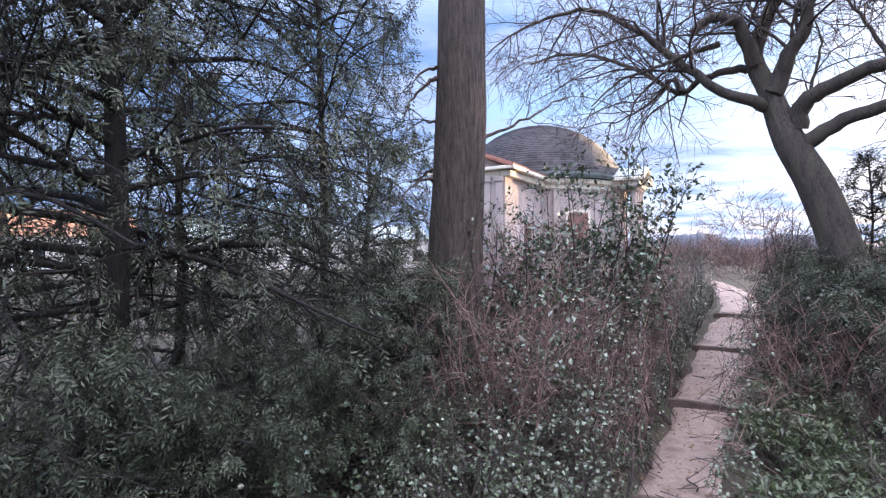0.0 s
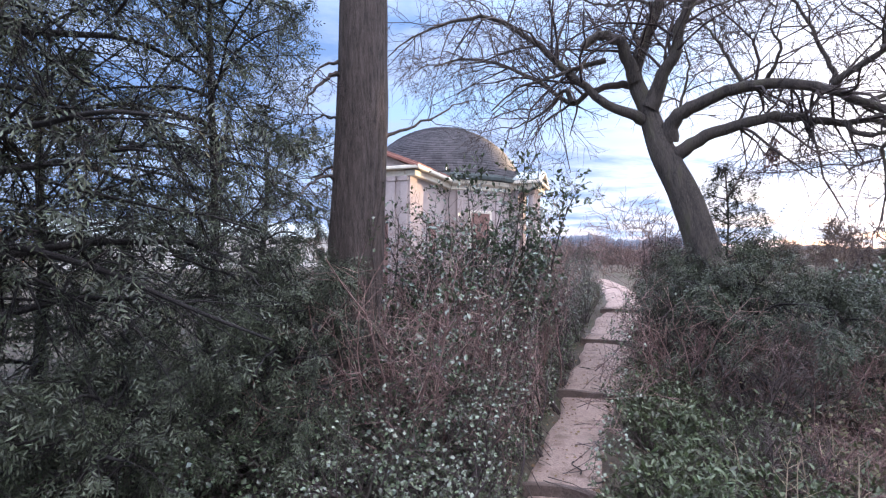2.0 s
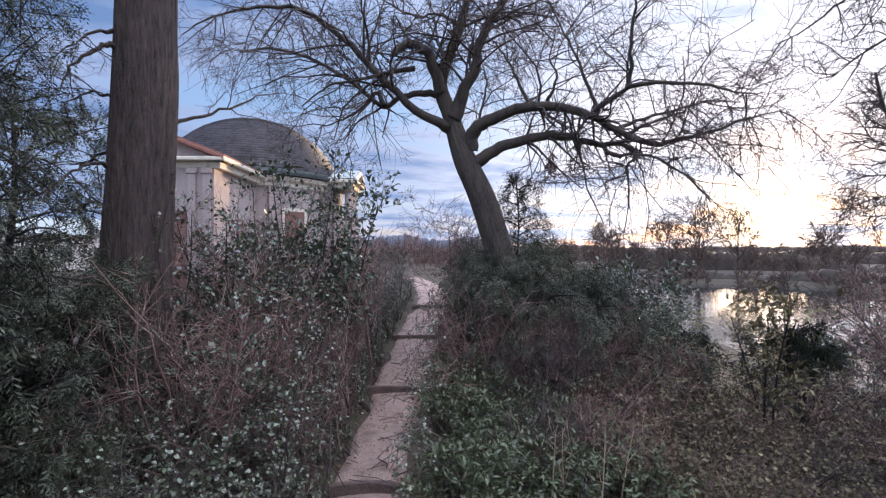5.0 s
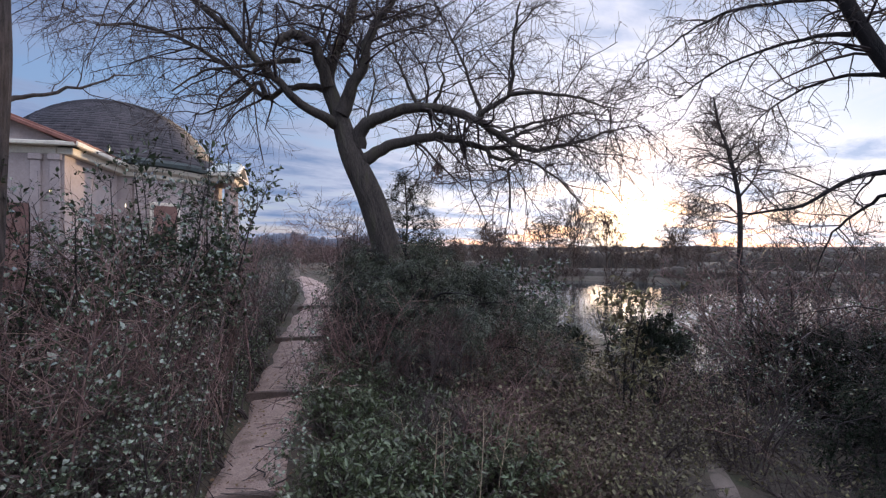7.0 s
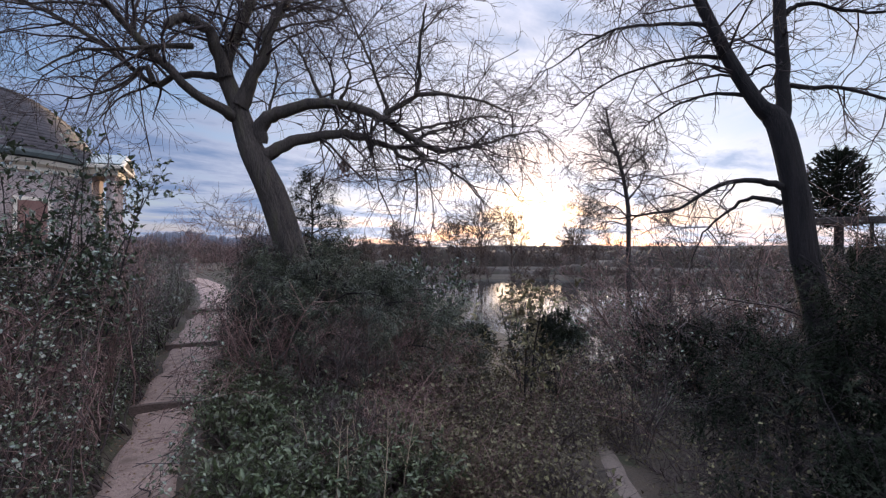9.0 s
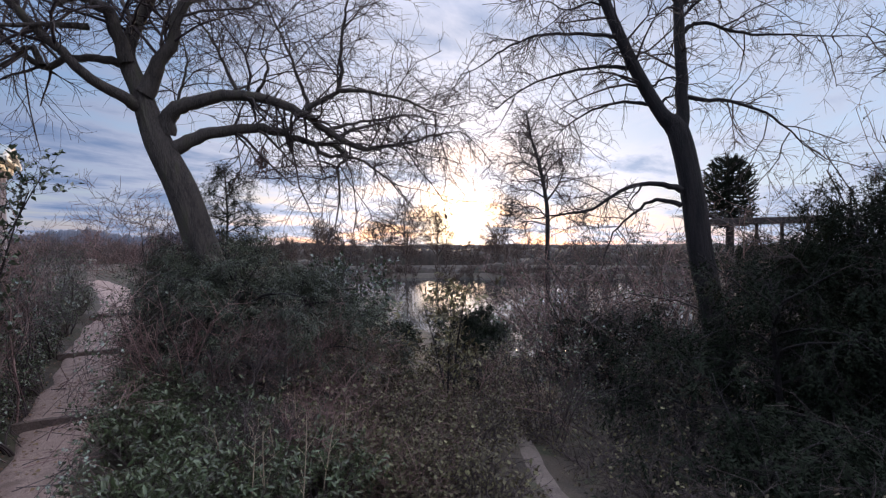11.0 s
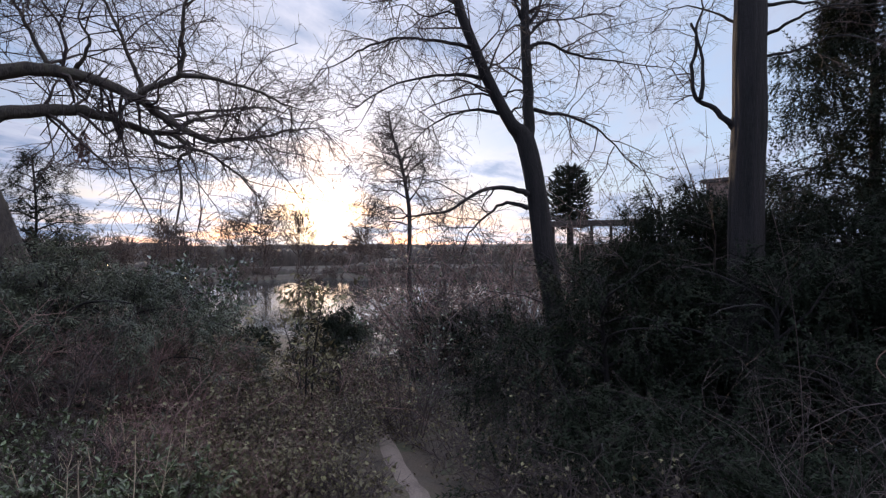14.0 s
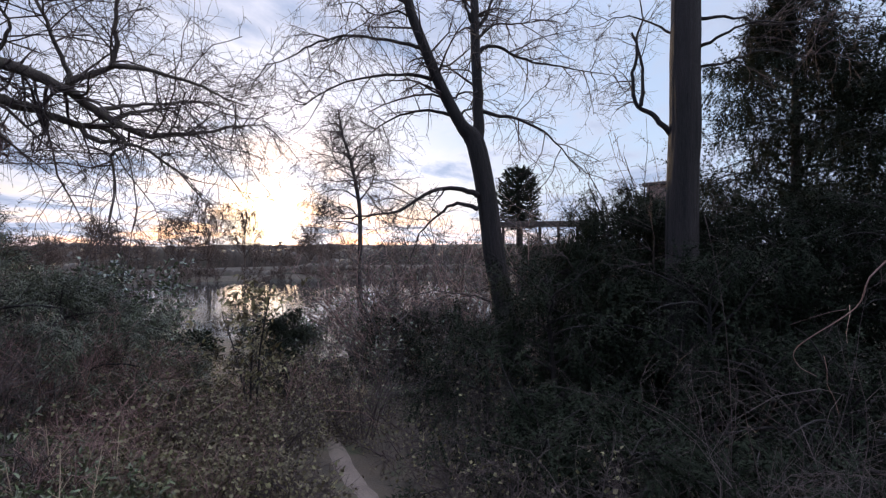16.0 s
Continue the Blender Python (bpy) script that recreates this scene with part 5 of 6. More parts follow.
shrub("drooping_sapling", 63.0, 8.4, 3.1, 1.25, "slender sapling with drooping evergreen leaves", 3, (13, 5), LONG_LEAF, 5, 0.10, BRAMBLE_LEAF, BARK_SHADED, lean=(-0.04, 0.07), seed=162, upright=0.97, wiggle=0.05, start=0.35, fall=0.06, stem_r=0.024, category="sapling")
yew("rounded_yew", 66.2, 12.5, 2.35, 1.0, "rounded dark evergreen beside a slender sapling", 24, 7, 6, 7, 0.17, YEW_SHADED, spray=DARK_SPRAY, seed=171, conical=0.2, low=0.05, trunk_r=0.04, leader=0.85)
for i, (az, d, h, w) in enumerate(((55, 6.4, 0.6, 1.1), (60, 7.2, 0.5, 1.1), (64.8, 7.2, 0.8, 1.1), (66.3, 9.4, 1.1, 1.2), (58, 9, 0.4, 0.9), (61.5, 9, 0.4, 0.8), (66.5, 14.5, 1.0, 1.3), (53, 9, 0.9, 1.4), (56.5, 13, 0.5, 1.0), (51, 5.6, 0.5, 0.9), (62, 5.6, 0.45, 0.9), (57.5, 5.4, 0.4, 0.9))):
    shrub("evergreen_undergrowth", az, d, h, w, "low dull green undergrowth on the slope above the lake", 20, (7, 5), IVY_LEAF, 3, 0.042, BRAMBLE_LEAF, TWIG_RED if i % 2 else TWIG, seed=170 + i, upright=0.6, fall=0.04, group="undergrowth on the slope")
shrub("leafy_bush", 65.3, 17.5, 2.0, 1.2, "rounded evergreen bush by the shore", 12, (8, 5), HOLLY_LEAF, 5, 0.11, HOLLY, BARK_SHADED, seed=163, upright=0.7)
shrub("leafy_bush", 67.2, 27.5, 1.6, 1.7, "rounded dark bush at the water's edge", 16, (8, 5), HOLLY_LEAF, 5, 0.16, YEW_SHADED, BARK_SHADED, seed=164, upright=0.6)
shrub("leafy_bush", 57.0, 22, 0.6, 1.3, "rounded dark bush at the water's edge", 16, (8, 5), HOLLY_LEAF, 5, 0.16, YEW_SHADED, BARK_SHADED, seed=165, upright=0.6)
shrub("berry_bush", 74.5, 9.2, 2.2, 1.3, "thin bush with small pale leaves", 10, (9, 5), IVY_LEAF, 3, 0.032, IVY, TWIG, seed=166, upright=0.8)

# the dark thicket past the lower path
# these evergreens carry the thicket's shade in their needle colour
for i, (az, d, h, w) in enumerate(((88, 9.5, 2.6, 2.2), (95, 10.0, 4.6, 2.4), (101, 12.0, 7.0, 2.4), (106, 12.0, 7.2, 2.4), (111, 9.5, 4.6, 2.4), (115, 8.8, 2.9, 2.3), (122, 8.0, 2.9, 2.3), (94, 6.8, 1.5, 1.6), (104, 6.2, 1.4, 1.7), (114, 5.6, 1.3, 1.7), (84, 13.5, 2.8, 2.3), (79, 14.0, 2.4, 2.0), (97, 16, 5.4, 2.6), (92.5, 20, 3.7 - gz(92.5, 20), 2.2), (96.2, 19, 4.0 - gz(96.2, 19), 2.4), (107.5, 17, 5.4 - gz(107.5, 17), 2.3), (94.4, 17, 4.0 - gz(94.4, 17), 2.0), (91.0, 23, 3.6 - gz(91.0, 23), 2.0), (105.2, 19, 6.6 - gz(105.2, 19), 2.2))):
    yew("dark_evergreen", az, d, h, w, "dense dark evergreen of the hillside thicket", 17 if d > 15 else 22 if h < 4 else 30, 5, 5, 4, 0.27, YEW_SHADED, spray=DARK_SPRAY, trunk_r=0.06, leader=0.78, seed=180 + i, conical=0.3, low=0.03, group="evergreens of the thicket")
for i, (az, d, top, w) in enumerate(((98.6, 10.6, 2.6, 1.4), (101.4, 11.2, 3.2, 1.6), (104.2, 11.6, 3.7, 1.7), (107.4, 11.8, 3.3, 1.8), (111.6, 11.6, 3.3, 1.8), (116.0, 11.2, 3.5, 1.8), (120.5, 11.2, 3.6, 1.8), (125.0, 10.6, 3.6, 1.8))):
    yew("bushy_evergreen", az, d, top - gz(az, d), w, "bushy dark evergreen crowning the hillside thicket", 36, 5, 5, 4, 0.26, YEW_SHADED, spray=DARK_SPRAY, trunk_r=0.05, leader=0.92, seed=420 + i, conical=0.12, low=0.2, group="bushy evergreens of the thicket")
for i, (az, d, h, w) in enumerate(((73, 10.2, 0.8, 1.2), (71, 12.8, 0.6, 1.2), (70.5, 17, 0.4, 1.3), (79, 8.2, 0.7, 1.2), (86, 6.4, 0.9, 1.2), (86, 8, 1.3, 1.4), (90, 5.2, 0.8, 1.1), (80, 10.5, 1.8, 1.7), (73, 12, 1.6, 1.8), (99, 4.8, 0.9, 1.1), (77, 17, 2.2, 2.2), (73, 21, 1.4, 1.4))):
    shrub("bramble", az, d, h, w, "tangled brown bramble with arching dry canes", 18, (6, 4), IVY_LEAF, 1, 0.05, BRAMBLE_LEAF, TWIG, seed=210 + i, upright=0.55, fall=0.1, wiggle=0.18, tip=0.0032, group="brambles on the slope")
for i, (az, d, h, w) in enumerate(((112, 4.6, 1.9, 1.5), (119, 4.2, 1.8, 1.4), (106, 5.2, 1.7, 1.4), (124, 5.0, 2.3, 1.5), (116, 6.6, 2.9, 1.8))):
    shrub("bare_thicket", az, d, h, w, "leafless thicket of thin grey-brown crooked twigs", 9, (7, 5), None, 0, 0.04, None, TWIG, seed=230 + i, upright=0.62, fall=0.07, wiggle=0.2, tip=0.0018, stem_r=0.0065, group="bare thickets")
for i, (az, d, h, w) in enumerate(((75.5, 16, 3.6, 2.2), (79, 19, 3.4, 2.4), (76.5, 24, 3.2, 2.6), (83, 17, 3.4, 2.2), (98, 14.5, 5.2, 1.8), (103.5, 14.5, 6.2, 1.8), (101, 14, 5.8, 1.8), (106, 14, 6.2, 1.8), (88, 18, 5.0, 2.4), (75.5, 28, 4.0, 2.4))):
    shrub("bare_thicket", az, d, h, w, "leafless thicket of thin grey-brown arching twigs", 14, (7, 5), None, 0, 0.04, None, TWIG, seed=250 + i, upright=0.75, fall=0.06, wiggle=0.16, tip=0.005, stem_r=0.03, group="bare thickets")
for i, (az, d, h, w) in enumerate(((73.4, 26, 1.1 - gz(73.4, 26), 1.3), (75, 21, 1.7 - gz(75, 21), 1.9), (78, 20, 2.2 - gz(78, 20), 2.2), (81.5, 19, 2.5 - gz(81.5, 19), 2.2), (85, 20, 3.0 - gz(85, 20), 2.4), (77.5, 15, 1.3 - gz(77.5, 15), 1.6), (82.5, 15, 1.6 - gz(82.5, 15), 1.8), (88.5, 17, 2.6 - gz(88.5, 17), 2.2), (104.6, 26, 7.0 - gz(104.6, 26), 1.9), (107.0, 28, 7.0 - gz(107.0, 28), 1.9))):
    shrub("dense_thicket", az, d, h, w, "dense brown thicket of fine twigs above the shore", 18, (9, 7), IVY_LEAF, 1, 0.07, HOLLY, TWIG_RED if i % 2 else TWIG, seed=270 + i, upright=0.7, fall=0.05, wiggle=0.16, tip=0.007, stem_r=0.03, group="dense thickets above the shore")
shrub("weeping_tree", 104.3, 15.0, 4.8 - gz(104.3, 15.0), 2.3, "bare weeping tree with a dome of hanging twigs", 12, (9, 7), None, 0, 0.04, None, TWIG, seed=239, upright=0.85, fall=0.15, wiggle=0.14, tip=0.006, stem_r=0.04, start=0.4, category="tree")
# a lone arching shoot that hangs in front of the thicket
rng = np.random.default_rng(238)
foot = plant(131, 4.4)
shoot = thing("arching_shoot", foot, "thin reddish arching shoot with a crooked hanging tip", "shoot")
L, r = smooth_line([foot, polar(129, 4.2, 1.4), polar(125.5, 3.8, 2.2), polar(121.1, 3.5, 2.02), polar(119.8, 3.5, 1.83), polar(115.9, 3.5, 1.61), polar(115.9, 3.5, 1.51), polar(117.2, 3.5, 1.46)], (0.008, 0.007, 0.005, 0.004, 0.0035, 0.003, 0.0026, 0.0016), 5)
V, F = tubes(L[None], r[None], 6)
array_part("stem", V, [F], TWIG_RED, shoot, smooth=True)
q1, w1 = sprout(resample(L, 12)[None], np.linspace(0.01, 0.003, 12)[None], 12, (0.15, 0.5), 0.8, 0.0, 0.2, 5, 0.25, 0.5, 0.0016, 0.03)
V, F = tubes(q1, w1, 3)
array_part("side_shoots", V, [F], TWIG_RED, shoot, kind="stuff")

yew("tall_conifer", 118.0, 14.5, 11.2, 3.6, "tall dark conifer with ragged drooping boughs", 104, 7, 6, 6, 0.35, YEW_SHADED, spray=DARK_SPRAY, seed=240, conical=0.7, trunk_r=0.15)
yew("tall_conifer", 126.5, 12.5, 8.6, 2.8, "tall dark conifer with ragged drooping boughs", 46, 6, 6, 6, 0.34, YEW_SHADED, spray=DARK_SPRAY, seed=241, conical=0.6, trunk_r=0.13)

# ivy climbing the tall tree's trunk
rng = np.random.default_rng(300)
TL, TR = tall_lines[0]
climb = thing("climbing_ivy", (TL[0][0], TL[0][1], 0.3), "strands of ivy climbing a tree trunk", "ivy")
ivy_lines = []
for k in range(4):
    a0 = radians(-60 + 150 * rng.random())
    zs = np.linspace(0.4, 1.6 + 1.6 * rng.random(), 14)
    an = a0 + 0.5 * np.sin(zs * 1.6 + k)
    rr = np.interp(zs, TL[:, 2], TR) * 1.02
    ivy_lines.append(np.stack([np.interp(zs, TL[:, 2], TL[:, 0]) + rr * np.sin(an), np.interp(zs, TL[:, 2], TL[:, 1]) - rr * np.cos(an), zs], axis=1))
ivy_lines = np.stack(ivy_lines)
V, F = tubes(ivy_lines, np.full((4, 14), 0.006), 4)
array_part("branchwork", V, [F], TWIG, climb, kind="stuff")
pos, way = along(ivy_lines, 40, 0.012)
m = len(pos)
V, F = scatter(IVY_LEAF, pos, unit(rng.normal(size=(m, 3)) + np.array([0.2, -0.5, 0.2])), 0.03 + 0.02 * rng.random(m), rng.normal(size=m))
array_part("foliage", V, [F], IVY, climb, kind="stuff")

# a clump of dead leaves caught in the old tree
O, u, v = local_frame(36.5, 9.5, -0.9)
cc = O + u * 1.1 + v * -0.2 + np.array([0, 0, 4.55])
clump = thing("dead_leaf_clump", cc, "clump of dead leaves hanging from a bough", "leaf clump")
pos = cc + rng.normal(size=(140, 3)) * np.array([0.04, 0.04, 0.12])
V, F = scatter(LONG_LEAF, pos, unit(rng.normal(size=(140, 3)) + np.array([0, 0, -1.2])), 0.06 + 0.04 * rng.random(140), rng.random(140) * 6)
array_part("foliage", V, [F], TWIG_RED, clump, kind="stuff")

# ---------------------------------------------------------------- beyond the thicket
rng = np.random.default_rng(400)


def monkey_puzzle(az, d, height, radius):
    b = plant(az, d)
    t = thing("monkey_puzzle", b, "domed monkey puzzle tree with stiff rope-like branches", "tree")
    P = np.array([b, b + [0, 0, height * 0.5], b + [0, 0, height - 0.3]])
    L, r = smooth_line(P, (0.25, 0.2, 0.06))
    V, F = tubes(L[None], r[None], 10)
    array_part("trunk", V, [F], BARK_SHADED, t, smooth=True)
    # whorls of branches that sag from the trunk and turn up at their ends
    whorls, per = 17, 15
    level = np.repeat((np.arange(whorls) + 0.5) / whorls, per)
    n = len(level)
    ang = np.tile(np.arange(per) * 2 * np.pi / per, whorls) + level * 40 + rng.normal(size=n) * 0.3
    level = level + rng.normal(size=n) * 0.02
    long_ = radius * np.sqrt(np.clip(1 - (2 * level - 0.85) ** 2 / 1.35, 0.03, 1)) * (0.85 + 0.25 * rng.random(n))
    root = height - radius * 2.45 * (1 - level)
    rise_ = 0.75 * level - 0.35
    pts = []
    for q in np.linspace(0, 1, 8):
        up_ = long_ * (rise_ * q - 0.5 * q * (1 - q) + 0.16 * q ** 4)
        pts.append(np.stack([b[0] + np.cos(ang) * long_ * q, b[1] + np.sin(ang) * long_ * q, b[2] + root + up_], axis=1))
    B = np.stack(pts, axis=1)
    q1, w1 = sprout(B, np.full((n, 8), 0.03), 4, (0.3, 0.6), 0.6, 0.0, 0.08, 4, 0.35, 0.9, 0.025, 0.05)
    V, F = merged([tubes(B, np.full((n, 8), 0.032), 4), tubes(q1, w1, 3)])
    array_part("branchwork", V, [F], YEW_SHADED, t, kind="stuff")
    for lines_, count in ((B, 22), (q1, 8)):
        pos, way = along(lines_, count)
        m = len(pos)
        V, F = scatter(HOLLY_LEAF, pos, unit(way * 0.6 + unit(rng.normal(size=(m, 3)))), np.full(m, 0.1), rng.random(m) * 6)
        array_part("foliage", V, [F], YEW_SHADED, t, kind="stuff")


monkey_puzzle(91.9, 36.0, 10.45, 1.55)

# a dark pergola
pg = polar(94.2, 34.0)
pz = gz(94.2, 34.0)
pergola = thing("pergola", (pg[0], pg[1], pz), "dark timber pergola standing behind the thicket", "pergola")
a = radians(94.2)
for k in range(5):
    x = -2.4 + 1.2 * k
    bm = bmesh.new()
    box(bm, pose(pg[0] + x * math.cos(a), pg[1] - x * math.sin(a), pz - 0.1, 0, 0, -94.2), 0.18, 0.18, 3.8 - pz - 0.1, 0.02)
    part("post", bm, WOOD_DARK, pergola)
for z, thick_ in ((3.3, 0.34),):
    bm = bmesh.new()
    box(bm, pose(pg[0], pg[1], z + 0.15, 0, 0, -94.2), 6.0, 1.6, thick_, 0.03)
    part("beam", bm, WOOD_DARK, pergola)


def plain_house(name, az, d, z, width, depth, wall_h, roof_h, wall_mat, roof_mat, label, turn=0.0):
    p = polar(az, d)
    m = pose(p[0], p[1], z, 0, 0, -az + turn)
    h = thing(name, (p[0], p[1], z), label, "house")
    bm = bmesh.new()
    box(bm, m, width, depth, wall_h)
    part("wall", bm, wall_mat, h)
    bm = bmesh.new()
    if roof_h < 0.6:
        box(bm, m @ pose(0, 0, wall_h), width + 0.6, depth + 0.6, roof_h, 0.05)
    else:
        c = [(-width / 2 - 0.3, -depth / 2 - 0.4, wall_h), (width / 2 + 0.3, -depth / 2 - 0.4, wall_h), (width / 2 + 0.3, depth / 2 + 0.4, wall_h), (-width / 2 - 0.3, depth / 2 + 0.4, wall_h), (-width / 2 - 0.3, 0, wall_h + roof_h), (width / 2 + 0.3, 0, wall_h + roof_h)]
        vs = [bm.verts.new(m @ Vector(q)) for q in c]
        for f in ((0, 1, 5, 4), (2, 3, 4, 5), (0, 4, 3), (1, 2, 5), (0, 3, 2, 1)):
            bm.faces.new([vs[i] for i in f])
    part("roof", bm, roof_mat, h)
    n = max(2, int(width / 2.2))
    for fl in range(max(1, int(wall_h / 3))):
        for i in range(n):
            x = (i + 0.5) / n * width - width / 2
            bm = bmesh.new()
            box(bm, m @ pose(x, -depth / 2 - 0.01, 1.0 + 3.0 * fl), 1.0, 0.1, 1.4)
            w = part("window", bm, STONE, h)
            bm = bmesh.new()
            box(bm, m @ pose(x, -depth / 2 - 0.05, 1.08 + 3.0 * fl), 0.84, 0.06, 1.24)
            part("pane", bm, GLASS_DARK, w)


plain_house("brown_house", 107.9, 46.0, 1.4, 2.6, 4.0, 5.6, 0.3, BRICK_WALL, WOOD_DARK, "brown flat-roofed house behind the trees", -22)
plain_house("orange_roofed_house", -38.5, 60.0, 0.2, 14, 9, 3.6, 2.6, PALE_WALL, ORANGE_TILE, "pale house with an orange tiled roof behind the yews", 12)
plain_house("long_pale_house", -15.0, 55.0, 0.2, 24, 8, 3.4, 1.6, PALE_WALL, ZINC, "long low pale building behind the yews", 4)

# far woods across the lake and behind the temple
far_sets = []


def far_tree(az, d, height, width, n1=16):
    b = plant(az, d, 0.3)
    b[2] = max(b[2], -3.5)
    P = np.array([[b, b + [0, 0, height * 0.25], b + [rng.normal() * 0.2, 0, height * 0.55], b + [rng.normal() * 0.4, 0, height * 0.93]]])
    R = np.array([[0.018, 0.014, 0.009, 0.003]]) * height
    q1, w1 = sprout(P, R, n1, (width * 0.5, width * 0.95), 0.75, 0.35, 0.12, 5, 0.25, 0.5, 0.02, 0.0)
    q2, w2 = sprout(q1, w1, 5, (width * 0.2, width * 0.5), 0.75, 0.2, 0.15, 4, 0.15, 0.6, 0.02, 0.0)
    q3, w3 = sprout(q2, w2, 3, (width * 0.12, width * 0.25), 0.75, 0.1, 0.15, 2, 0.15, 0.7, 0.018, 0.0)
    k = d / 110
    return merged([tubes(P, R, 6), tubes(q1[:, ::2], w1[:, ::2], 3), tubes(q2[:, ::3], np.maximum(w2[:, ::3], 0.035 * k), 3), tubes(q3, np.maximum(w3, 0.03 * k), 3)])


for i, (az, d, h, w) in enumerate(((58.3, 122, 12.6, 14.0), (55.6, 140, 10.5, 11.0), (61.8, 135, 11.5, 12.0), (49.0, 150, 9.5, 10.0), (68.5, 150, 8.5, 9.0))):
    t = thing("shore_tree", plant(az, d, 0.3), "bare round-crowned tree on the far shore", "tree", "trees of the far shore")
    V, F = far_tree(az, d, h, w, 40)
    array_part("crown", V, [F], FAR_TWIG, t)
for i in range(150):
    az = 22 + 80 * rng.random()
    d = 111 + 110 * rng.random() ** 1.6
    far_sets.append(far_tree(az, d, (3.8 + 2.0 * rng.random()) * (0.7 + d / 300), 3.6 + 2.4 * rng.random(), 7))
for i in range(30):
    far_sets.append(far_tree(38 + 15 * rng.random(), 112 + 25 * rng.random(), 6.5 + 2.5 * rng.random(), 4.0 + 2.0 * rng.random(), 8))
for i in range(20):
    az = -42 + 64 * rng.random()
    d = 60 + 90 * rng.random()
    far_sets.append(far_tree(az, d, 4.5 + 3.0 * rng.random(), 3.0 + 1.5 * rng.random(), 9))
for i in range(190):
    az = 22 + 92 * rng.random()
    b = polar(az, 99.5 + 9 * rng.random())
    b[2] = float(ground_height(b[0], b[1])) - 0.1
    hh = 1.3 + 2.6 * rng.random() ** 2
    n = 5
    lean_ = unit(np.stack([rng.normal(size=n) * 0.4, rng.normal(size=n) * 0.4, np.ones(n)], axis=1))
    P = b + rng.normal(size=(n, 1, 3)) * np.array([0.6, 0.6, 0.0]) + lean_[:, None] * np.linspace(0, hh, 4)[None, :, None]
    R = np.full((n, 4), 0.05)
    q1, w1 = sprout(P, R, 6, (0.5, 1.3), 0.7, 0.3, 0.15, 3, 0.05, 0.8, 0.045)
    q2, w2 = sprout(q1, w1, 3, (0.3, 0.8), 0.7, 0.2, 0.15, 2, 0.1, 0.9, 0.045)
    far_sets.append(merged([tubes(P, R, 3), tubes(q1, w1, 3), tubes(q2, w2, 3)]))
V, F = merged(far_sets)
woods = array_part("far_woods", V, [F], FAR_TWIG, None)
tagged(woods, "brown leafless woods across the lake and behind the temple", "trees", kind="stuff")

# belts of distant wood and low hills to the horizon


def belt(name, az0, az1, d, base, height, rough, material, label, seed, step=0.12, slope=0.3):
    n = int((az1 - az0) / step)
    az = np.linspace(az0, az1, n)
    hs = np.array([height * (1 + rough * noise.fractal((x * 0.12 + seed, seed, 0), 1.0, 2.0, 3)) + 0.4 * rough * height * noise.noise((x * 2.2, seed, 1)) + 0.25 * rough * height * noise.noise((x * 7.5, seed, 2)) for x in az])
    k = np.sin(np.clip((az - az0) / (az1 - az0), 0, 1) * np.pi) ** 0.25
    hs = hs * k
    V = []
    for q, (dd, f) in enumerate(((0, 0.0), (0.01, 0.6), (slope * 0.3, 0.9), (slope * 0.6, 1.0), (slope, 0.0))):
        r = d * (1 + dd)
        V.append(np.stack([r * np.sin(np.radians(az)), r * np.cos(np.radians(az)), base + hs * f], axis=1))
    V = np.concatenate(V)
    ids = np.arange(len(V)).reshape(5, n)
    F = np.stack([ids[:-1, :-1], ids[:-1, 1:], ids[1:, 1:], ids[1:, :-1]], axis=-1).reshape(-1, 4)
    ob = array_part(name, V, [F], material, None)
    tagged(ob, label, "woods", kind="stuff")


belt("far_wood_belt", 20, 128, 109, -3.6, 1.7, 0.9, WOODLAND, "brown scrub along the far shore", 5, 0.2, 0.06)
belt("far_wood_belt", 20, 128, 160, -3.6, 4.6, 0.9, WOODLAND, "brown scrub behind the far shore", 7, 0.2, 0.06)
belt("far_wood_belt", 15, 128, 260, -4, 6.0, 0.5, WOODLAND, "brown belt of far leafless woodland", 3)
belt("far_wood_belt", -60, 128, 420, -4, 9.5, 0.35, WOODLAND, "brown belt of far leafless woodland", 9)
belt("far_hills", 8, 40, 2200, -10, 92, 0.45, HILL, "low wooded hills on the horizon, coloured blue for haze", 17, 0.06)
belt("far_hills", 40, 125, 2800, -10, 30, 0.4, HILL, "low wooded hills on the horizon, coloured blue for haze", 23, 0.06)
belt("far_hills", -70, 14, 2400, -10, 50, 0.4, HILL, "low wooded hills on the horizon, coloured blue for haze", 31, 0.06)

# pale strip of shore road beyond the water
bm = bmesh.new()
sp = []
for r in (127.0, 129.0):
    sp.append([bm.verts.new((r * math.sin(radians(q)), r * math.cos(radians(q)), -3.22)) for q in np.linspace(30, 100, 60)])
for i in range(59):
    bm.faces.new((sp[0][i], sp[1][i], sp[1][i + 1], sp[0][i + 1]))
tagged(part("path_far_shore", bm, SAND, None), "pale footpath along the far shore", "path", kind="structure")

# ---------------------------------------------------------------- small things on the ground
rng = np.random.default_rng(77)
lv, wv = [], []
n = 1500
l = rng.random(n) * 13 - 2.5
s = rng.normal(size=n) * 0.42
q = PATH_AT[None] + PATH_WAY[None] * l[:, None] + PATH_SIDE[None] * (s + path_bend(l))[:, None]
z = path_height(l) + 0.012 - 0.03 * np.minimum(1, s * s)
V, F = scatter(IVY_LEAF, np.stack([q[:, 0], q[:, 1], z], axis=1), unit(np.stack([rng.normal(size=n), rng.normal(size=n), 0.12 * rng.normal(size=n)], axis=1)), 0.02 + 0.03 * rng.random(n), rng.normal(size=n) * 0.3)
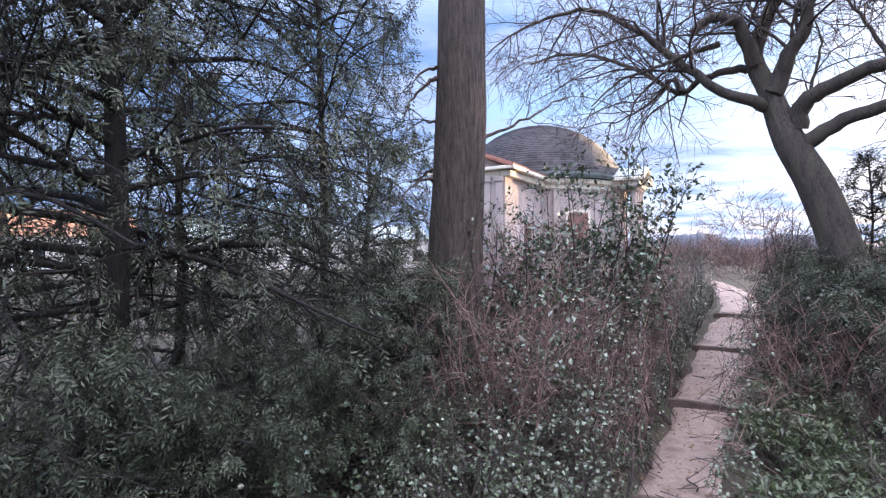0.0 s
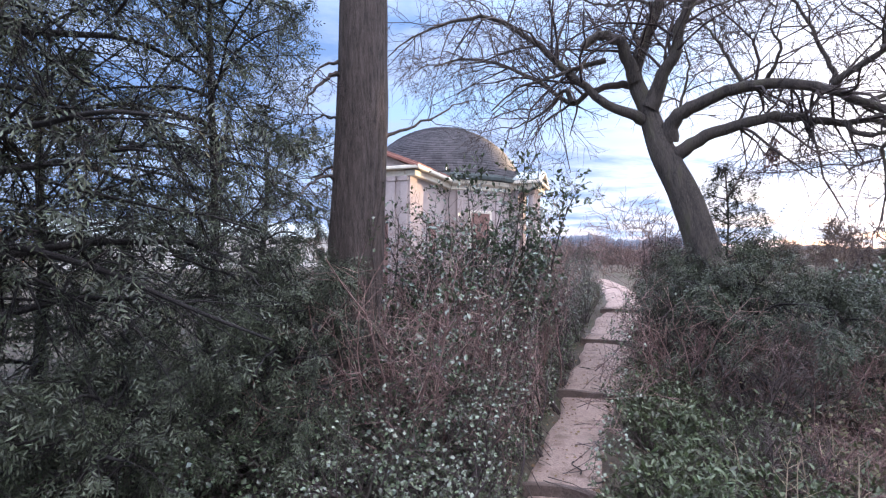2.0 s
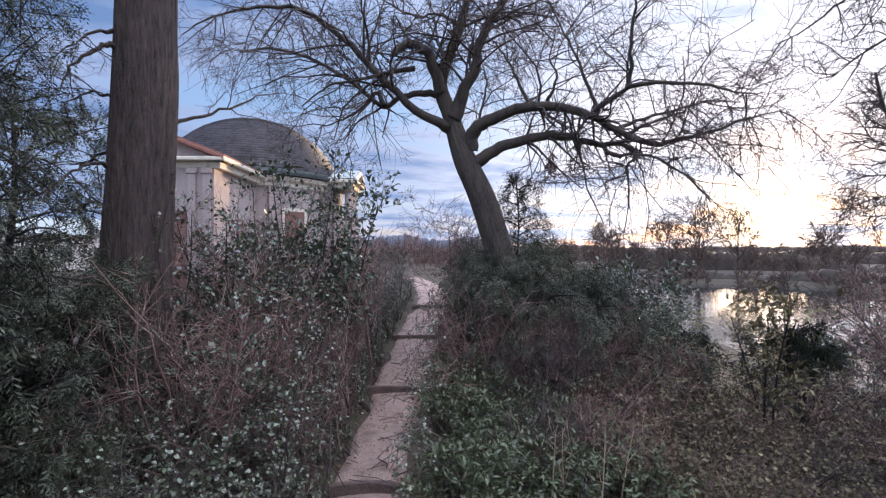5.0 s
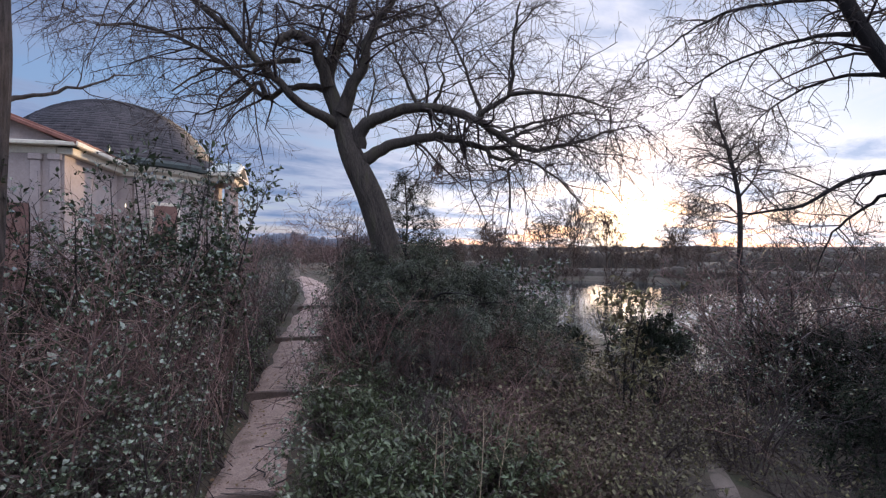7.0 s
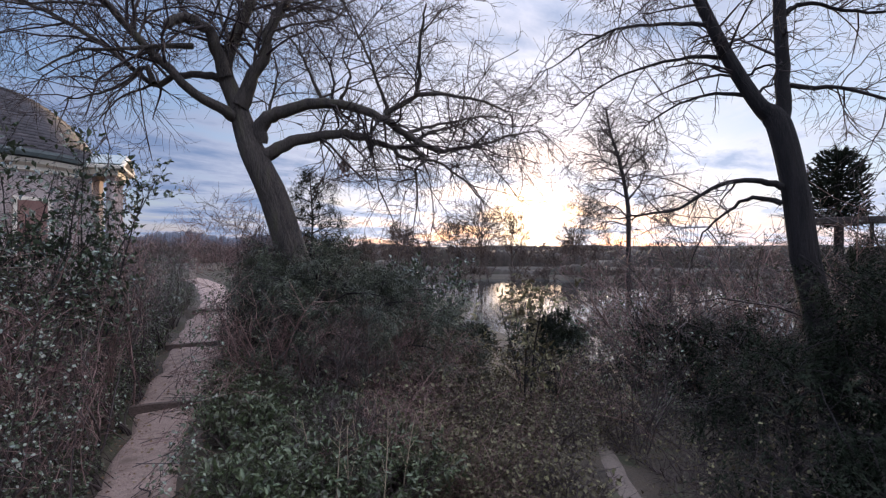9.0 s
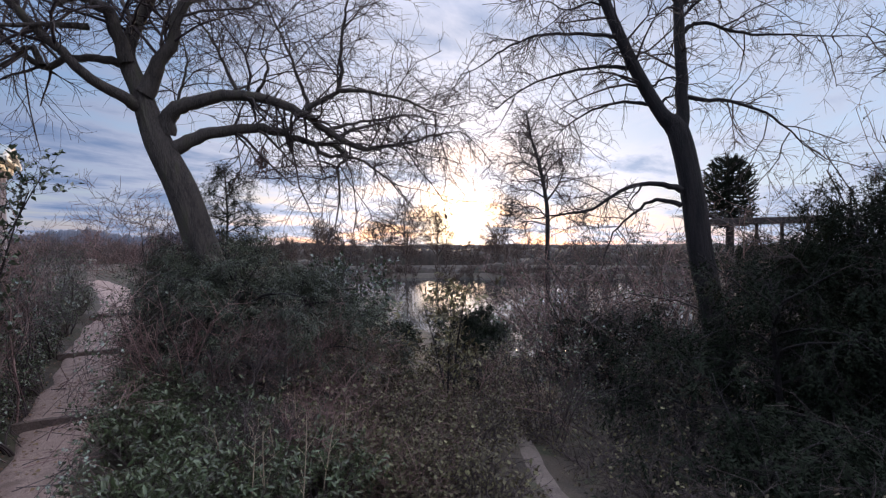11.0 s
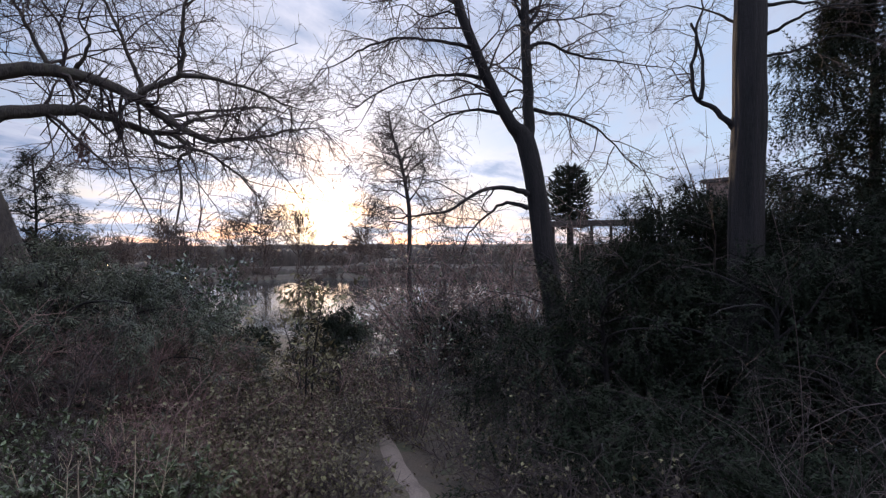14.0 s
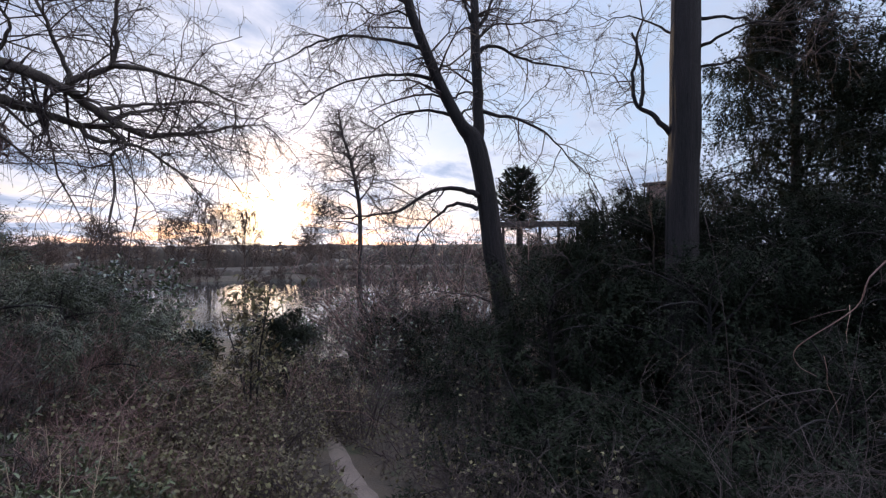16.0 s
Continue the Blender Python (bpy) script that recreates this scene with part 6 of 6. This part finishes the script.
litter = array_part("leaf_litter", V, [F], DRY_LEAF, None)
tagged(litter, "dry brown leaves scattered on the gravel path", "leaves", kind="stuff")

# small stones pressed into the gravel
n = 500
l = rng.random(n) * 15 - 3
s = rng.normal(size=n) * 0.22
q = PATH_AT[None] + PATH_WAY[None] * l[:, None] + PATH_SIDE[None] * (s + path_bend(l))[:, None]
tv = np.array([(1, 0, 0), (0, 1, 0), (-1, 0, 0), (0, -1, 0), (0, 0, 0.6), (0, 0, -0.6)], dtype=float)
tf = np.array([(0, 1, 4), (1, 2, 4), (2, 3, 4), (3, 0, 4), (1, 0, 5), (2, 1, 5), (3, 2, 5), (0, 3, 5)])
V, F = scatter((tv, tf), np.stack([q[:, 0], q[:, 1], path_height(l) + 0.002], axis=1), unit(rng.normal(size=(n, 3)) * np.array([1, 1, 0.2])), 0.006 + 0.014 * rng.random(n) ** 2, rng.normal(size=n) * 0.3)
tagged(array_part("gravel_stones", V, [F], SAND, None), "small dull stones pressed into the path", "stones", kind="stuff")

for az, d, ln, turn_ in ((24.8, 5.05, 0.32, 80), (27.6, 4.85, 0.4, 20), (27.0, 5.6, 0.22, 60), (26.0, 8.4, 0.25, 110)):
    p = polar(az, d)
    rx, ry = p[0] - PATH_AT[0], p[1] - PATH_AT[1]
    zz = float(path_height(rx * PATH_WAY[0] + ry * PATH_WAY[1])) + 0.012
    b = radians(turn_)
    pts = np.array([[p[0] + ln * (q_ - 0.5) * math.cos(b) + 0.02 * math.sin(q_ * 7), p[1] + ln * (q_ - 0.5) * math.sin(b) + 0.015 * math.cos(q_ * 9), zz + 0.006 * math.sin(q_ * 5)] for q_ in np.linspace(0, 1, 9)])
    V, F = tubes(pts[None], np.linspace(0.008, 0.003, 9)[None], 6)
    tagged(array_part("fallen_stick", V, [F], BARK_SHADED, None), "dark fallen stick lying on the gravel path", "stick", "sticks on the path")

for i, (az, d, h) in enumerate(((42.6, 4.3, 1.0), (44.0, 4.5, 1.05), (47.4, 4.4, 1.15), (45.6, 4.9, 0.9), (49.5, 4.8, 1.0), (40.0, 4.9, 0.8), (52, 5.4, 1.0), (46.8, 5.6, 1.0))):
    b = plant(az, d)
    t = thing("dry_stalk", b, "dry tan stalk standing among the laurels", "stalk", "dry stalks")
    P = np.array([[b + [0.05 * math.sin(i * 3 + q_ * 2) * q_ * 2, 0.04 * math.cos(i * 2 + q_) * q_ * 2, h * q_] for q_ in np.linspace(0, 1, 8)]])
    R = np.linspace(0.007, 0.003, 8)[None]
    V, F = tubes(P, R, 5)
    array_part("stem", V, [F], TWIG_TAN, t)
    q1, w1 = sprout(P, R, 9, (0.08, 0.3), 0.8, 0.4, 0.15, 4, 0.4, 0.6, 0.002, 0)
    V, F = tubes(q1, w1, 3)
    array_part("branchwork", V, [F], TWIG_TAN, t, kind="stuff")
